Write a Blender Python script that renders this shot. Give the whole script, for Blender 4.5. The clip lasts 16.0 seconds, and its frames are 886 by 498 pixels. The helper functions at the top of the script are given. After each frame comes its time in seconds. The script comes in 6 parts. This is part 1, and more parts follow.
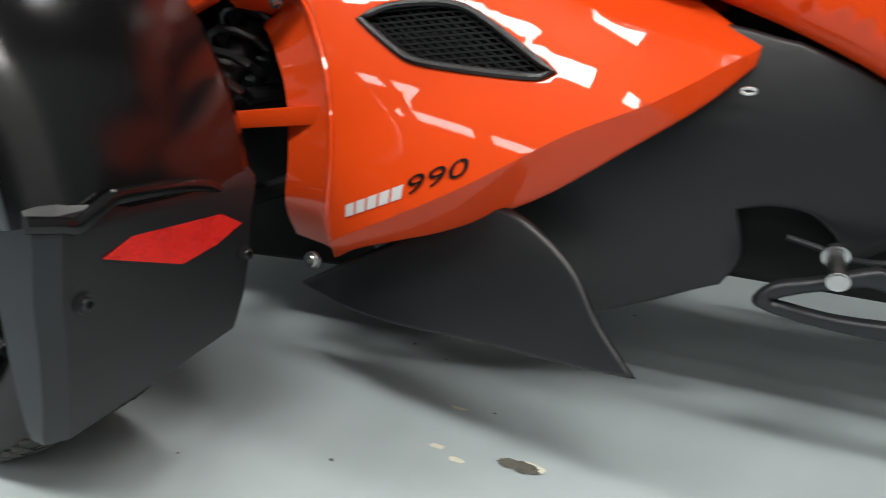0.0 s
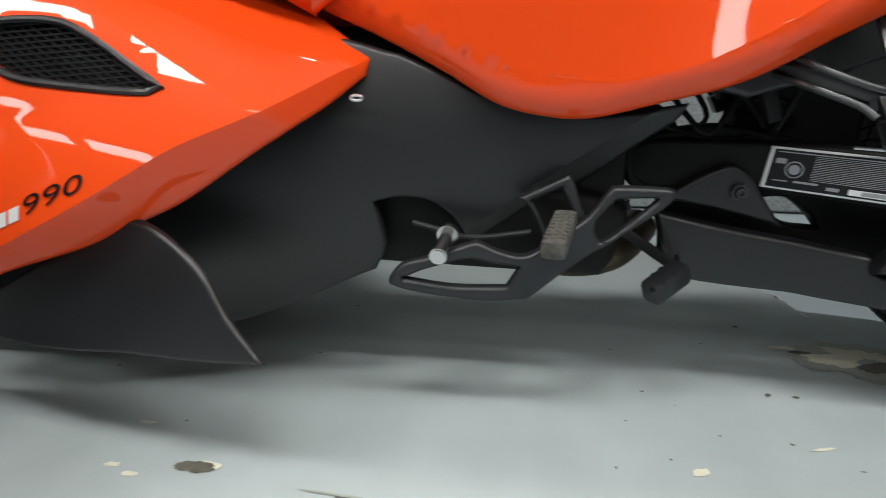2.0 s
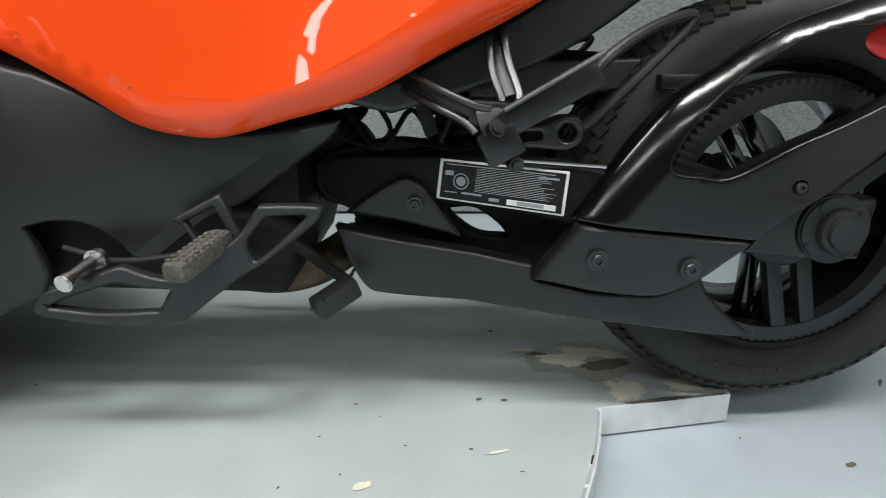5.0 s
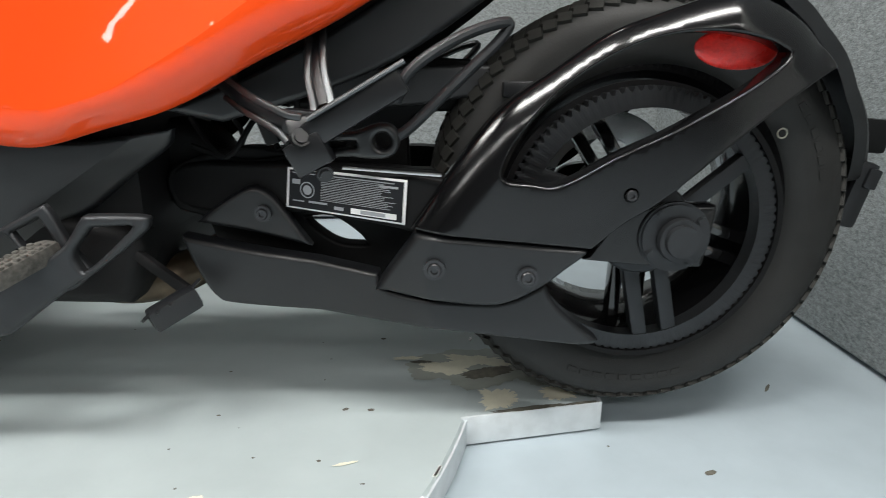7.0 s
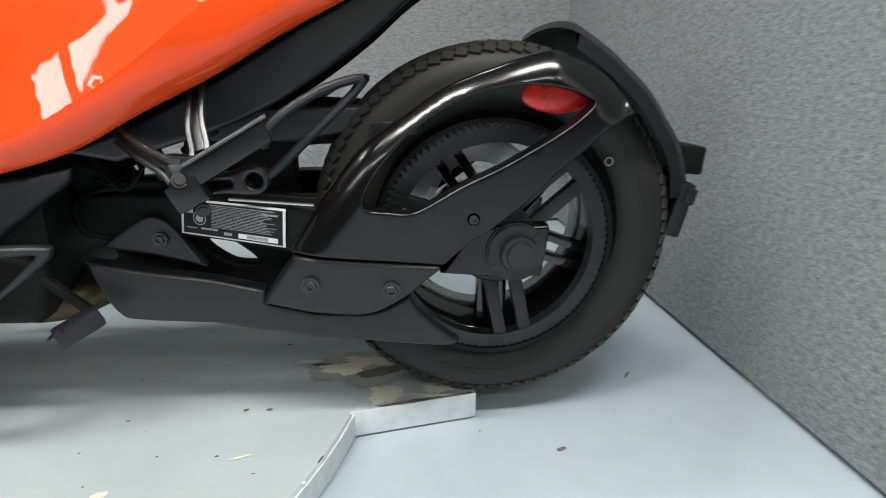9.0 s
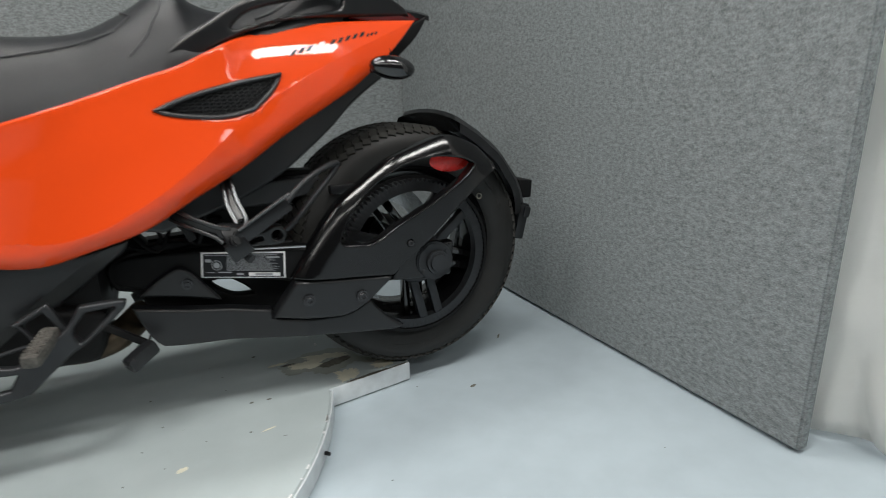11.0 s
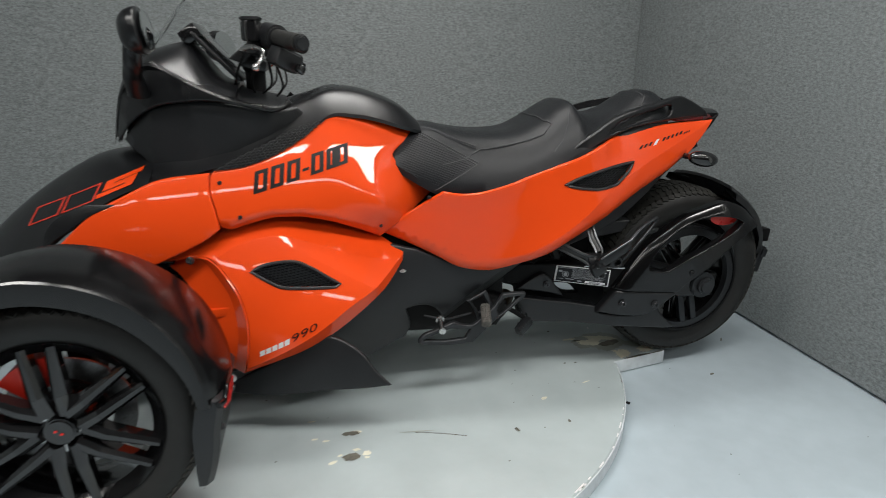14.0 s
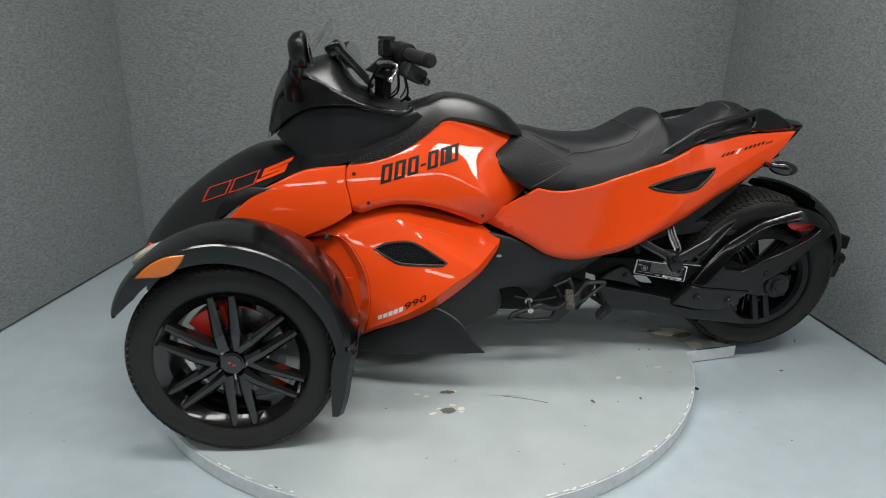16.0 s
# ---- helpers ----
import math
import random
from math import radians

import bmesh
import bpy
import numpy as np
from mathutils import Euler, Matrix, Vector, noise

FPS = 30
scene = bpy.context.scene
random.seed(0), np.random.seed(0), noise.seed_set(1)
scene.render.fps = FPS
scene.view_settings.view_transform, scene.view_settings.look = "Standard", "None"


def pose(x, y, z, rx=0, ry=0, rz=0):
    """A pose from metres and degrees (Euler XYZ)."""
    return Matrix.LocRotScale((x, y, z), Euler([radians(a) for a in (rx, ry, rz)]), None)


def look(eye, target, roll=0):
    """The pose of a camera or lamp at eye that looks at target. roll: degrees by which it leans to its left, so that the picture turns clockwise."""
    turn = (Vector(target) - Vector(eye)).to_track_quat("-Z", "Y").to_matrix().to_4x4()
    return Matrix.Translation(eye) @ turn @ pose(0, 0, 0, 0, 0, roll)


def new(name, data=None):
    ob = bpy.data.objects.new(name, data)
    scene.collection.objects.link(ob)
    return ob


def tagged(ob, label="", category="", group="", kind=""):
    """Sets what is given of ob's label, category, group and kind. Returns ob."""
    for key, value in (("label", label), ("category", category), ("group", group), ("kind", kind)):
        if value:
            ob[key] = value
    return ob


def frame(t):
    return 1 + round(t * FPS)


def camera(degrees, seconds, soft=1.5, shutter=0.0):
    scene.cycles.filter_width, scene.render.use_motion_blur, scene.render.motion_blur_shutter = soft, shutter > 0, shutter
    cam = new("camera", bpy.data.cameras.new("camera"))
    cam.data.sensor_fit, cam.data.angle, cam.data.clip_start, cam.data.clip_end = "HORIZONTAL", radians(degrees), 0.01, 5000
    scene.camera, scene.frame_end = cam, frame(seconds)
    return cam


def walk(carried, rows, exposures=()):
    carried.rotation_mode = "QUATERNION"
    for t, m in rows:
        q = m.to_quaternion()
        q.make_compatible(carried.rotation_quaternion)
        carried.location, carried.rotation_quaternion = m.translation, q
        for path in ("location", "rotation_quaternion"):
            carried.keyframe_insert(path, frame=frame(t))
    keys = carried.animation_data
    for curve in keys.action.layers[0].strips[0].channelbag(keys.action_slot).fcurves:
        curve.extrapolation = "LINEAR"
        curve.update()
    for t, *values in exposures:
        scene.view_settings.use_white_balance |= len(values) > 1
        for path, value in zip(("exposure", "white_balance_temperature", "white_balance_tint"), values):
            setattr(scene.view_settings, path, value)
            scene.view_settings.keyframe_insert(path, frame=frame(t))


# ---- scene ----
cam = camera(73.3, 16.0, 0.9, 0.5)
PATH = [
    (0, (-1.052, -0.957, 0.486), (-1.795, 0.796, -0.128), 2.1),
    (0.5, (-1.0, -0.952, 0.49), (-1.576, 0.863, -0.121), 1.7),
    (1, (-0.947, -0.948, 0.493), (-1.4, 0.902, -0.116), 1.4),
    (1.5, (-0.9, -0.948, 0.504), (-1.198, 0.929, -0.117), 1.4),
    (2, (-0.836, -0.954, 0.502), (-1.032, 0.946, -0.088), 1.0),
    (2.5, (-0.774, -0.949, 0.507), (-0.885, 0.96, -0.081), 0.8),
    (3, (-0.711, -0.938, 0.509), (-0.79, 0.975, -0.069), 0.6),
    (3.5, (-0.636, -0.933, 0.516), (-0.686, 0.981, -0.061), 0.4),
    (4, (-0.579, -0.928, 0.521), (-0.605, 0.986, -0.059), 0.4),
    (6.5, (-0.361, -0.927, 0.518), (-0.301, 0.993, -0.037), 0.6),
    (7, (-0.299, -0.92, 0.527), (-0.256, 0.999, -0.035), 0.4),
    (7.5, (-0.229, -0.922, 0.545), (-0.205, 0.993, -0.032), 0.4),
    (8, (-0.181, -0.935, 0.551), (-0.157, 0.981, -0.022), 0.2),
    (8.5, (-0.155, -0.969, 0.57), (-0.118, 0.943, -0.016), 0.2),
    (9, (-0.191, -1.04, 0.591), (0.013, 0.866, 0.021), 0.3),
    (9.2, (-0.222, -1.079, 0.599), (0.091, 0.817, 0.046), 0.3),
    (11.3, (-0.648, -1.452, 0.785), (0.201, 0.278, 0.251), -1.5),
    (11.5, (-0.743, -1.462, 0.83), (0.13, 0.249, 0.274), -0.9),
    (12, (-0.885, -1.5, 0.894), (-0.048, 0.225, 0.327), -0.6),
    (12.5, (-0.989, -1.569, 0.944), (-0.217, 0.184, 0.37), -0.4),
    (13, (-1.067, -1.682, 0.972), (-0.434, 0.126, 0.398), -0.3),
    (13.5, (-1.155, -1.757, 1.018), (-0.677, 0.09, 0.42), 0.4),
    (14, (-1.254, -1.847, 1.049), (-0.842, 0.013, 0.44), 0.7),
    (14.5, (-1.33, -1.927, 1.072), (-0.943, -0.066, 0.448), 0.9),
    (15, (-1.354, -1.975, 1.085), (-1.011, -0.106, 0.46), 0.9),
    (15.5, (-1.369, -2.018, 1.094), (-1.126, -0.135, 0.464), 1.2),
    (16, (-1.366, -2.088, 1.112), (-1.2, -0.2, 0.474), 1.5),
]
EXPOSURES = [(0, 0.1), (2, 0.15), (4, 0.38), (6.5, 0.6), (7.5, .72), (9.2, 0.62), (11.3, -0.04), (12.5, -0.12), (16, -0.26)]
walk(cam, [(t, look(eye, target, roll)) for t, eye, target, roll in PATH], EXPOSURES)

# ---- world and light ----
world = bpy.data.worlds.new("world")
scene.world = world
world.use_nodes = True
world.node_tree.nodes["Background"].inputs[0].default_value = (0.72, 0.8, 0.86, 1)
world.node_tree.nodes["Background"].inputs[1].default_value = 0.15


def ceiling_lamp(x, y, z, sx, sy, watts, kelvin=(1.0, 0.985, 0.95)):
    data = bpy.data.lights.new("ceiling_lamp", "AREA")
    data.shape, data.size, data.size_y, data.energy, data.color = "RECTANGLE", sx, sy, watts, kelvin
    lamp = new("ceiling_lamp", data)
    lamp.location = (x, y, z)
    return lamp


# Two are added: x 1.95 brightens the sheet, x -4.3 streaks the rear panel.
for lx, ly, sx, sy, watts in ((-2.7, -1.4, 1.2, .3, 38), (-1.15, -1.4, 1.2, .3, 38), (.4, -1.4, 1.2, .3, 38), (1.95, -1.4, 1.2, .3, 30), (-4.3, -3.6, 1.2, .35, 16), (-2.75, -3.6, 1.2, .35, 17), (-1.2, -3.6, 1.2, .35, 17), (.35, -3.6, 1.2, .35, 17), (1.9, -3.6, 1.2, .35, 17), (-.9, .2, 1.2, .3, 30)):
    ceiling_lamp(lx, ly, 2.70, sx, sy, watts)


# ---- materials ----
def material(name, colour, rough=0.5, metal=0.0, var=0.12, scale=30.0, bump=0.0, bscale=200.0, coat=0.0, spec=0.5, rvar=0.1, coarse=0.15, stretch=None):
    m = bpy.data.materials.new(name)
    m.use_nodes = True
    nt = m.node_tree
    b = nt.nodes["Principled BSDF"]
    b.inputs["Metallic"].default_value = metal
    b.inputs["Coat Weight"].default_value = coat
    b.inputs["Coat Roughness"].default_value = 0.03
    b.inputs["Specular IOR Level"].default_value = spec
    tc = nt.nodes.new("ShaderNodeTexCoord")
    place = tc.outputs["Object"]
    if stretch:
        turn = nt.nodes.new("ShaderNodeMapping")
        turn.inputs["Scale"].default_value = stretch
        nt.links.new(place, turn.inputs["Vector"])
        place = turn.outputs[0]
    big = nt.nodes.new("ShaderNodeTexNoise")
    big.inputs["Scale"].default_value = scale * coarse
    big.inputs["Detail"].default_value = 4
    fine = nt.nodes.new("ShaderNodeTexNoise")
    fine.inputs["Scale"].default_value = scale
    fine.inputs["Detail"].default_value = 6
    nt.links.new(place, big.inputs["Vector"])
    nt.links.new(place, fine.inputs["Vector"])
    add = nt.nodes.new("ShaderNodeMath")
    add.operation = "ADD"
    nt.links.new(big.outputs["Fac"], add.inputs[0])
    nt.links.new(fine.outputs["Fac"], add.inputs[1])
    ramp = nt.nodes.new("ShaderNodeMapRange")
    ramp.inputs["From Min"].default_value = 0.6
    ramp.inputs["From Max"].default_value = 1.4
    nt.links.new(add.outputs[0], ramp.inputs["Value"])
    mix = nt.nodes.new("ShaderNodeMix")
    mix.data_type = "RGBA"
    mix.inputs[6].default_value = (*[c * (1 - var) for c in colour], 1)
    mix.inputs[7].default_value = (*[min(1, c * (1 + var)) for c in colour], 1)
    nt.links.new(ramp.outputs[0], mix.inputs[0])
    nt.links.new(mix.outputs[2], b.inputs["Base Color"])
    rr = nt.nodes.new("ShaderNodeMapRange")
    rr.inputs["From Min"].default_value = 0.3
    rr.inputs["From Max"].default_value = 0.7
    rr.inputs["To Min"].default_value = max(0.02, rough * (1 - rvar))
    rr.inputs["To Max"].default_value = min(1, rough * (1 + rvar))
    nt.links.new(big.outputs["Fac"], rr.inputs["Value"])
    nt.links.new(rr.outputs[0], b.inputs["Roughness"])
    if bump:
        n = nt.nodes.new("ShaderNodeTexNoise")
        n.inputs["Scale"].default_value = bscale
        n.inputs["Detail"].default_value = 3
        nt.links.new(place, n.inputs["Vector"])
        bp = nt.nodes.new("ShaderNodeBump")
        bp.inputs["Strength"].default_value = bump
        bp.inputs["Distance"].default_value = 0.002
        nt.links.new(n.outputs["Fac"], bp.inputs["Height"])
        nt.links.new(bp.outputs[0], b.inputs["Normal"])
    return m


ORANGE = material("orange_paint", (0.71, 0.060, 0.0068), 0.42, var=0.03, coat=0.8, scale=6, spec=0.06)
SATIN = material("satin_black", (0.006, 0.0063, 0.0072), 0.29, var=0.1, bump=0.08, bscale=900, spec=0.5)
GLOSSBLACK = material("gloss_black", (0.006, 0.006, 0.0065), 0.12, var=0.1, coat=0.6)
PLASTIC = material("textured_black_plastic", (0.007, 0.0077, 0.009), 0.4, var=0.15, bump=0.12, bscale=1500, spec=0.52)
DARK = material("dark_steel", (0.004, 0.004, 0.0043), 0.55, var=0.3, bump=0.1, spec=0.2)
CAST = material("grey_cast_alloy", (0.035, 0.037, 0.04), 0.42, metal=0.6, var=0.15, bump=0.1, bscale=700)
STEEL = material("bright_steel", (0.55, 0.55, 0.55), 0.28, metal=1.0, var=0.12)
RUBBER = material("tyre_rubber", (0.016, 0.0158, 0.015), 0.55, var=0.25, bump=0.15, bscale=400, spec=0.35)
VINYL = material("seat_vinyl", (0.0085, 0.0094, 0.011), 0.4, var=0.14, bump=0.3, bscale=700, spec=0.32)
THREAD = material("grey_thread", (0.055, 0.056, 0.06), 0.7)
RED = material("red_lens", (0.66, 0.02, 0.014), 0.28, var=0.25, scale=260, bump=0.25, bscale=420, coat=0.3)
AMBER = material("amber_lens", (0.58, 0.14, 0.008), 0.18, var=0.1, coat=0.5)
CALIPER = material("red_caliper", (0.7, 0.03, 0.015), 0.35)
SCREWSTEEL = material("dull_screw_steel", (0.06, 0.06, 0.063), 0.32, metal=0.8, var=0.2)
WHITE = material("white_print", (0.75, 0.75, 0.75), 0.4, var=0.02)
LABELBLACK = material("label_black", (0.008, 0.0085, 0.011), 0.45, var=0.1, spec=0.25)
BROWN = material("heat_stained_pipe", (0.1, 0.075, 0.05), 0.45, metal=0.7, var=0.5, scale=40)
PAINTCHIP = material("bare_patch", (0.5, 0.49, 0.42), 0.7, var=0.25, scale=60)
DIRT = material("dark_patch", (0.07, 0.068, 0.06), 0.8, var=0.5, scale=80)


FLOORPAINT = material("blue_grey_floor_paint", (0.395, 0.462, 0.502), 0.4, var=0.08, scale=14, bump=0.12, bscale=90, rvar=0.3)
DISCPAINT = material("grey_turntable_paint", (0.40, 0.456, 0.463), 0.4, var=0.1, scale=9, bump=0.12, bscale=90, rvar=0.35)
FABRIC = material("grey_panel_fabric", (0.218, 0.238, 0.241), 0.95, var=0.5, scale=400, bump=0.75, bscale=380, spec=0.1, coarse=0.35, stretch=(.45, .45, 1))
CEIL = material("dark_ceiling", (0.1, 0.1, 0.1), 0.9)
OUTER = material("enclosure_grey", (0.06, 0.06, 0.06), 0.9)
SHEET = material("white_sheet", (0.86, 0.87, 0.85), 0.5, var=0.06, scale=8, bump=0.6, bscale=14)
nt = SHEET.node_tree
thin, both = nt.nodes.new("ShaderNodeBsdfTranslucent"), nt.nodes.new("ShaderNodeMixShader")
thin.inputs["Color"].default_value = (0.86, 0.87, 0.85, 1)
both.inputs[0].default_value = 0.15
nt.links.new(nt.nodes["Principled BSDF"].outputs[0], both.inputs[1])
nt.links.new(thin.outputs[0], both.inputs[2])
nt.links.new(both.outputs[0], nt.nodes["Material Output"].inputs[0])


# ---- mesh helpers ----
def mesh_object(name, bm, mat, smooth=True, angle=35):
    me = bpy.data.meshes.new(name)
    bmesh.ops.recalc_face_normals(bm, faces=bm.faces)
    if smooth:
        lim = radians(angle)
        for f in bm.faces:
            f.smooth = True
        for e in bm.edges:
            if len(e.link_faces) == 2 and e.calc_face_angle(0) > lim:
                e.smooth = False
    lay_n = bm.loops.layers.float_vector.get("skin")
    given = [l[lay_n].copy() for f in bm.faces for l in f.loops] if lay_n else None
    bm.to_mesh(me)
    bm.free()
    if given and smooth:
        # true normals of the shaped skin, so that reflections run smoothly
        me.normals_split_custom_set(given)
    me.materials.append(mat)
    return new(name, me)


def part(name, bm, mat, parent, label="", smooth=True, angle=35):
    ob = mesh_object(name, bm, mat, smooth, angle)
    ob.parent = parent
    if label:
        ob["label"] = label
    return ob


def thing(name, label, category, at=(0, 0, 0), group=""):
    e = new(name)
    e.location = at
    e.empty_display_size = 0.1
    return tagged(e, label, category, group)


def smooth_loop(pts, n=3, closed=True):
    out = []
    k = len(pts)
    for i in range(k if closed else k - 1):
        p0, p1, p2, p3 = (Vector(pts[(i + d) % k] if closed else pts[min(max(i + d, 0), k - 1)]) for d in (-1, 0, 1, 2))
        for s in range(n):
            t = s / n
            out.append(0.5 * ((2 * p1) + (p2 - p0) * t + (2 * p0 - 5 * p1 + 4 * p2 - p3) * t * t + (3 * p1 - p0 - 3 * p2 + p3) * t ** 3))
    if not closed:
        out.append(Vector(pts[-1]))
    return out


def outline_loop(pts, n=3, gap=0.012):
    """A closed smoothed outline in x and z, evenly cut; a point with a third number is a sharp corner."""
    out = []
    k = len(pts)
    for i in range(k):
        q = [pts[(i + d) % k] for d in (-1, 0, 1, 2)]
        p0, p1, p2, p3 = (Vector(v[:2]) for v in q)
        if len(q[1]) > 2:
            p0 = 2 * p1 - p2
        if len(q[2]) > 2:
            p3 = 2 * p2 - p1
        m = max(n, int((p2 - p1).length / gap) + 1) if (p2 - p1).length > gap * 0.7 else 1
        for s in range(m):
            t = s / m
            out.append(0.5 * ((2 * p1) + (p2 - p0) * t + (2 * p0 - 5 * p1 + 4 * p2 - p3) * t * t + (3 * p1 - p0 - 3 * p2 + p3) * t ** 3))
    return out


def lerp(x, pts):
    for (a, u), (b, v) in zip(pts, pts[1:]):
        if x <= b:
            return u if x <= a else u + (v - u) * (x - a) / (b - a)
    return pts[-1][1]


def quad(c):
    return lambda x, z: c[0] + c[1] * x + c[2] * z + c[3] * x * x + c[4] * x * z + c[5] * z * z


def inside(p, poly):
    x, z, hit = p[0], p[1], False
    for i in range(len(poly)):
        a, b = poly[i], poly[i - 1]
        if (a[1] > z) != (b[1] > z) and x < (b[0] - a[0]) * (z - a[1]) / (b[1] - a[1]) + a[0]:
            hit = not hit
    return hit


def edges_of(loops):
    """Starts and runs of all the edges of closed outlines."""
    starts = np.concatenate([np.roll(np.asarray(l, float), 1, 0) for l in loops])
    runs = np.concatenate([np.asarray(l, float) for l in loops]) - starts
    return starts, runs, (runs * runs).sum(1) + 1e-12


def edge_gap(p, lines):
    """Distance from a point to the nearest of the edges."""
    starts, runs, square = lines if isinstance(lines, tuple) else edges_of(lines)
    w = np.array((p[0], p[1]), float) - starts
    t = np.clip((w * runs).sum(1) / square, 0, 1)[:, None]
    return float(np.sqrt(((w - t * runs) ** 2).sum(1).min()))


def panel(outline, depth, thick=0.012, rim=0.01, step=0.03, holes=(), n=3, side=-1, folds=(), fine=None):
    """A shell whose outline lies in x and z; depth(x, z) gives its outer face, with rounded rims. side 1 mirrors it."""
    from mathutils.geometry import delaunay_2d_cdt
    loops = [[(v[0], v[1]) for v in outline_loop(outline, n, fine or max(rim, 0.006))]]
    loops += [[(v[0], v[1]) for v in outline_loop(h, n, fine or max(rim, 0.006))] for h in holes]
    lines = edges_of(loops)
    pts, edges = [], []
    for lp in loops:
        s = len(pts)
        pts += [Vector(p) for p in lp]
        edges += [(s + i, s + (i + 1) % len(lp)) for i in range(len(lp))]
    first_fold = len(edges)
    for line in folds:
        last = None
        for (xa, za), (xb, zb) in zip(line, line[1:]):
            m = max(1, int(math.hypot(xb - xa, zb - za) / 0.012))
            for i in range(m + 1):
                p = (xa + (xb - xa) * i / m, za + (zb - za) * i / m)
                if not inside(p, loops[0]) or any(inside(p, h) for h in loops[1:]) or edge_gap(p, lines) < 0.004:
                    last = None
                    continue
                if last is not None and (Vector(p) - pts[last]).length < 1e-5:
                    continue
                pts.append(Vector(p))
                if last is not None:
                    edges.append((last, len(pts) - 1))
                last = len(pts) - 1
    fold_pts = [(v[0], v[1]) for v in pts[sum(len(l) for l in loops):]]
    xs = [p[0] for p in loops[0]]
    zs = [p[1] for p in loops[0]]
    grid = []
    j = 0
    z = min(zs) + step / 2
    while z < max(zs):
        x = min(xs) + step / 2 + (j % 2) * step / 2
        while x < max(xs):
            if inside((x, z), loops[0]) and not any(inside((x, z), h) for h in loops[1:]) and edge_gap((x, z), lines) > step * 0.35:
                grid.append(Vector((x, z)))
            x += step
        z += step * 0.87
        j += 1
    # an inner ring just inside the rim lets the edge round off
    ring = []
    for lp in loops:
        k = len(lp)
        for i in range(k):
            t = Vector(lp[(i + 1) % k]) - Vector(lp[i - 1])
            if t.length < 1e-9:
                continue
            nrm = Vector((-t.y, t.x)).normalized()
            for sgn in (1, -1):
                for d in (rim * 0.12, rim * 0.42, rim):
                    q = Vector(lp[i]) + nrm * sgn * d
                    if inside(q, loops[0]) and not any(inside(q, h) for h in loops[1:]) and edge_gap(q, lines) > d * 0.8:
                        ring.append(q)
    grid = [g for g in grid if edge_gap(g, lines) > rim * 1.3] + ring
    if fold_pts:
        fp = np.array(fold_pts)
        grid = [g for g in grid if ((fp - np.array((g[0], g[1]))) ** 2).sum(1).min() > 0.006 ** 2]
    vs, es, fs, _, origin, _ = delaunay_2d_cdt(pts + grid, edges, [], 0, 1e-5)
    cells = []
    for f in fs:
        c = sum((vs[i] for i in f), Vector((0, 0))) / len(f)
        if inside(c, loops[0]) and not any(inside(c, h) for h in loops[1:]):
            cells.append(f)
    bm = bmesh.new()
    skin_layer = bm.loops.layers.float_vector.new("skin")
    fold_set = {(round(p[0], 5), round(p[1], 5)) for p in fold_pts}
    front, rear = [], []
    gaps = [edge_gap(v, lines) for v in vs]
    inner = [g > rim * .38 and side < 0 for g in gaps]

    def full(x, z):
        g = min(edge_gap((x, z), lines), rim)
        return depth(x, z) + rim * (1 - math.sqrt(max(0, 1 - (1 - g / rim) ** 2)))
    for v, g in zip(vs, gaps):
        g = min(g, rim)
        drop = rim * (1 - math.sqrt(max(0, 1 - (1 - g / rim) ** 2))) if rim > 0 else 0
        y = depth(v[0], v[1])
        front.append(bm.verts.new((v[0], -side * (y + drop), v[1])))
        rear.append(bm.verts.new((v[0], -side * (y + max(thick, rim * 1.05)), v[1])))
    count = {}
    for f in cells:
        try:
            face = bm.faces.new([front[i] for i in f])
            bm.faces.new([rear[i] for i in reversed(f)])
        except ValueError:
            continue
        mid = sum((vs[i] for i in f), Vector((0, 0))) / len(f)
        for l, i in zip(face.loops, f):
            if inner[i]:
                on_fold = (round(vs[i][0], 5), round(vs[i][1], 5)) in fold_set
                p = vs[i].lerp(mid, .5) if on_fold else vs[i]
                e, f_ = (.001, depth) if on_fold else (.0025, depth) if gaps[i] > rim * 1.3 else (.0012, full)
                l[skin_layer] = Vector(((f_(p[0] + e, p[1]) - f_(p[0] - e, p[1])) / (2 * e), side, (f_(p[0], p[1] + e) - f_(p[0], p[1] - e)) / (2 * e))).normalized()
        for a, b in zip(f, list(f[1:]) + [f[0]]):
            key = (min(a, b), max(a, b))
            count.setdefault(key, []).append((a, b))
    for key, l in count.items():
        if len(l) == 1:
            a, b = l[0]
            bm.faces.new((front[b], front[a], rear[a], rear[b]))
    for e, src in zip(es, origin):
        if any(k >= first_fold and k < len(edges) for k in src):
            edge = bm.edges.get((front[e[0]], front[e[1]]))
            if edge:
                edge.smooth = False
    bmesh.ops.delete(bm, geom=[v for v in bm.verts if not v.link_faces], context="VERTS")
    return bm


def box(bm, sx, sy, sz, m=None, bevel=0.0, seg=2):
    r = bmesh.ops.create_cube(bm, size=1.0, matrix=(m or Matrix()) @ Matrix.Diagonal((sx, sy, sz, 1)))
    if bevel:
        es = list({e for v in r["verts"] for e in v.link_edges})
        bmesh.ops.bevel(bm, geom=es, offset=bevel, segments=seg, affect="EDGES", profile=0.6)
    return bm


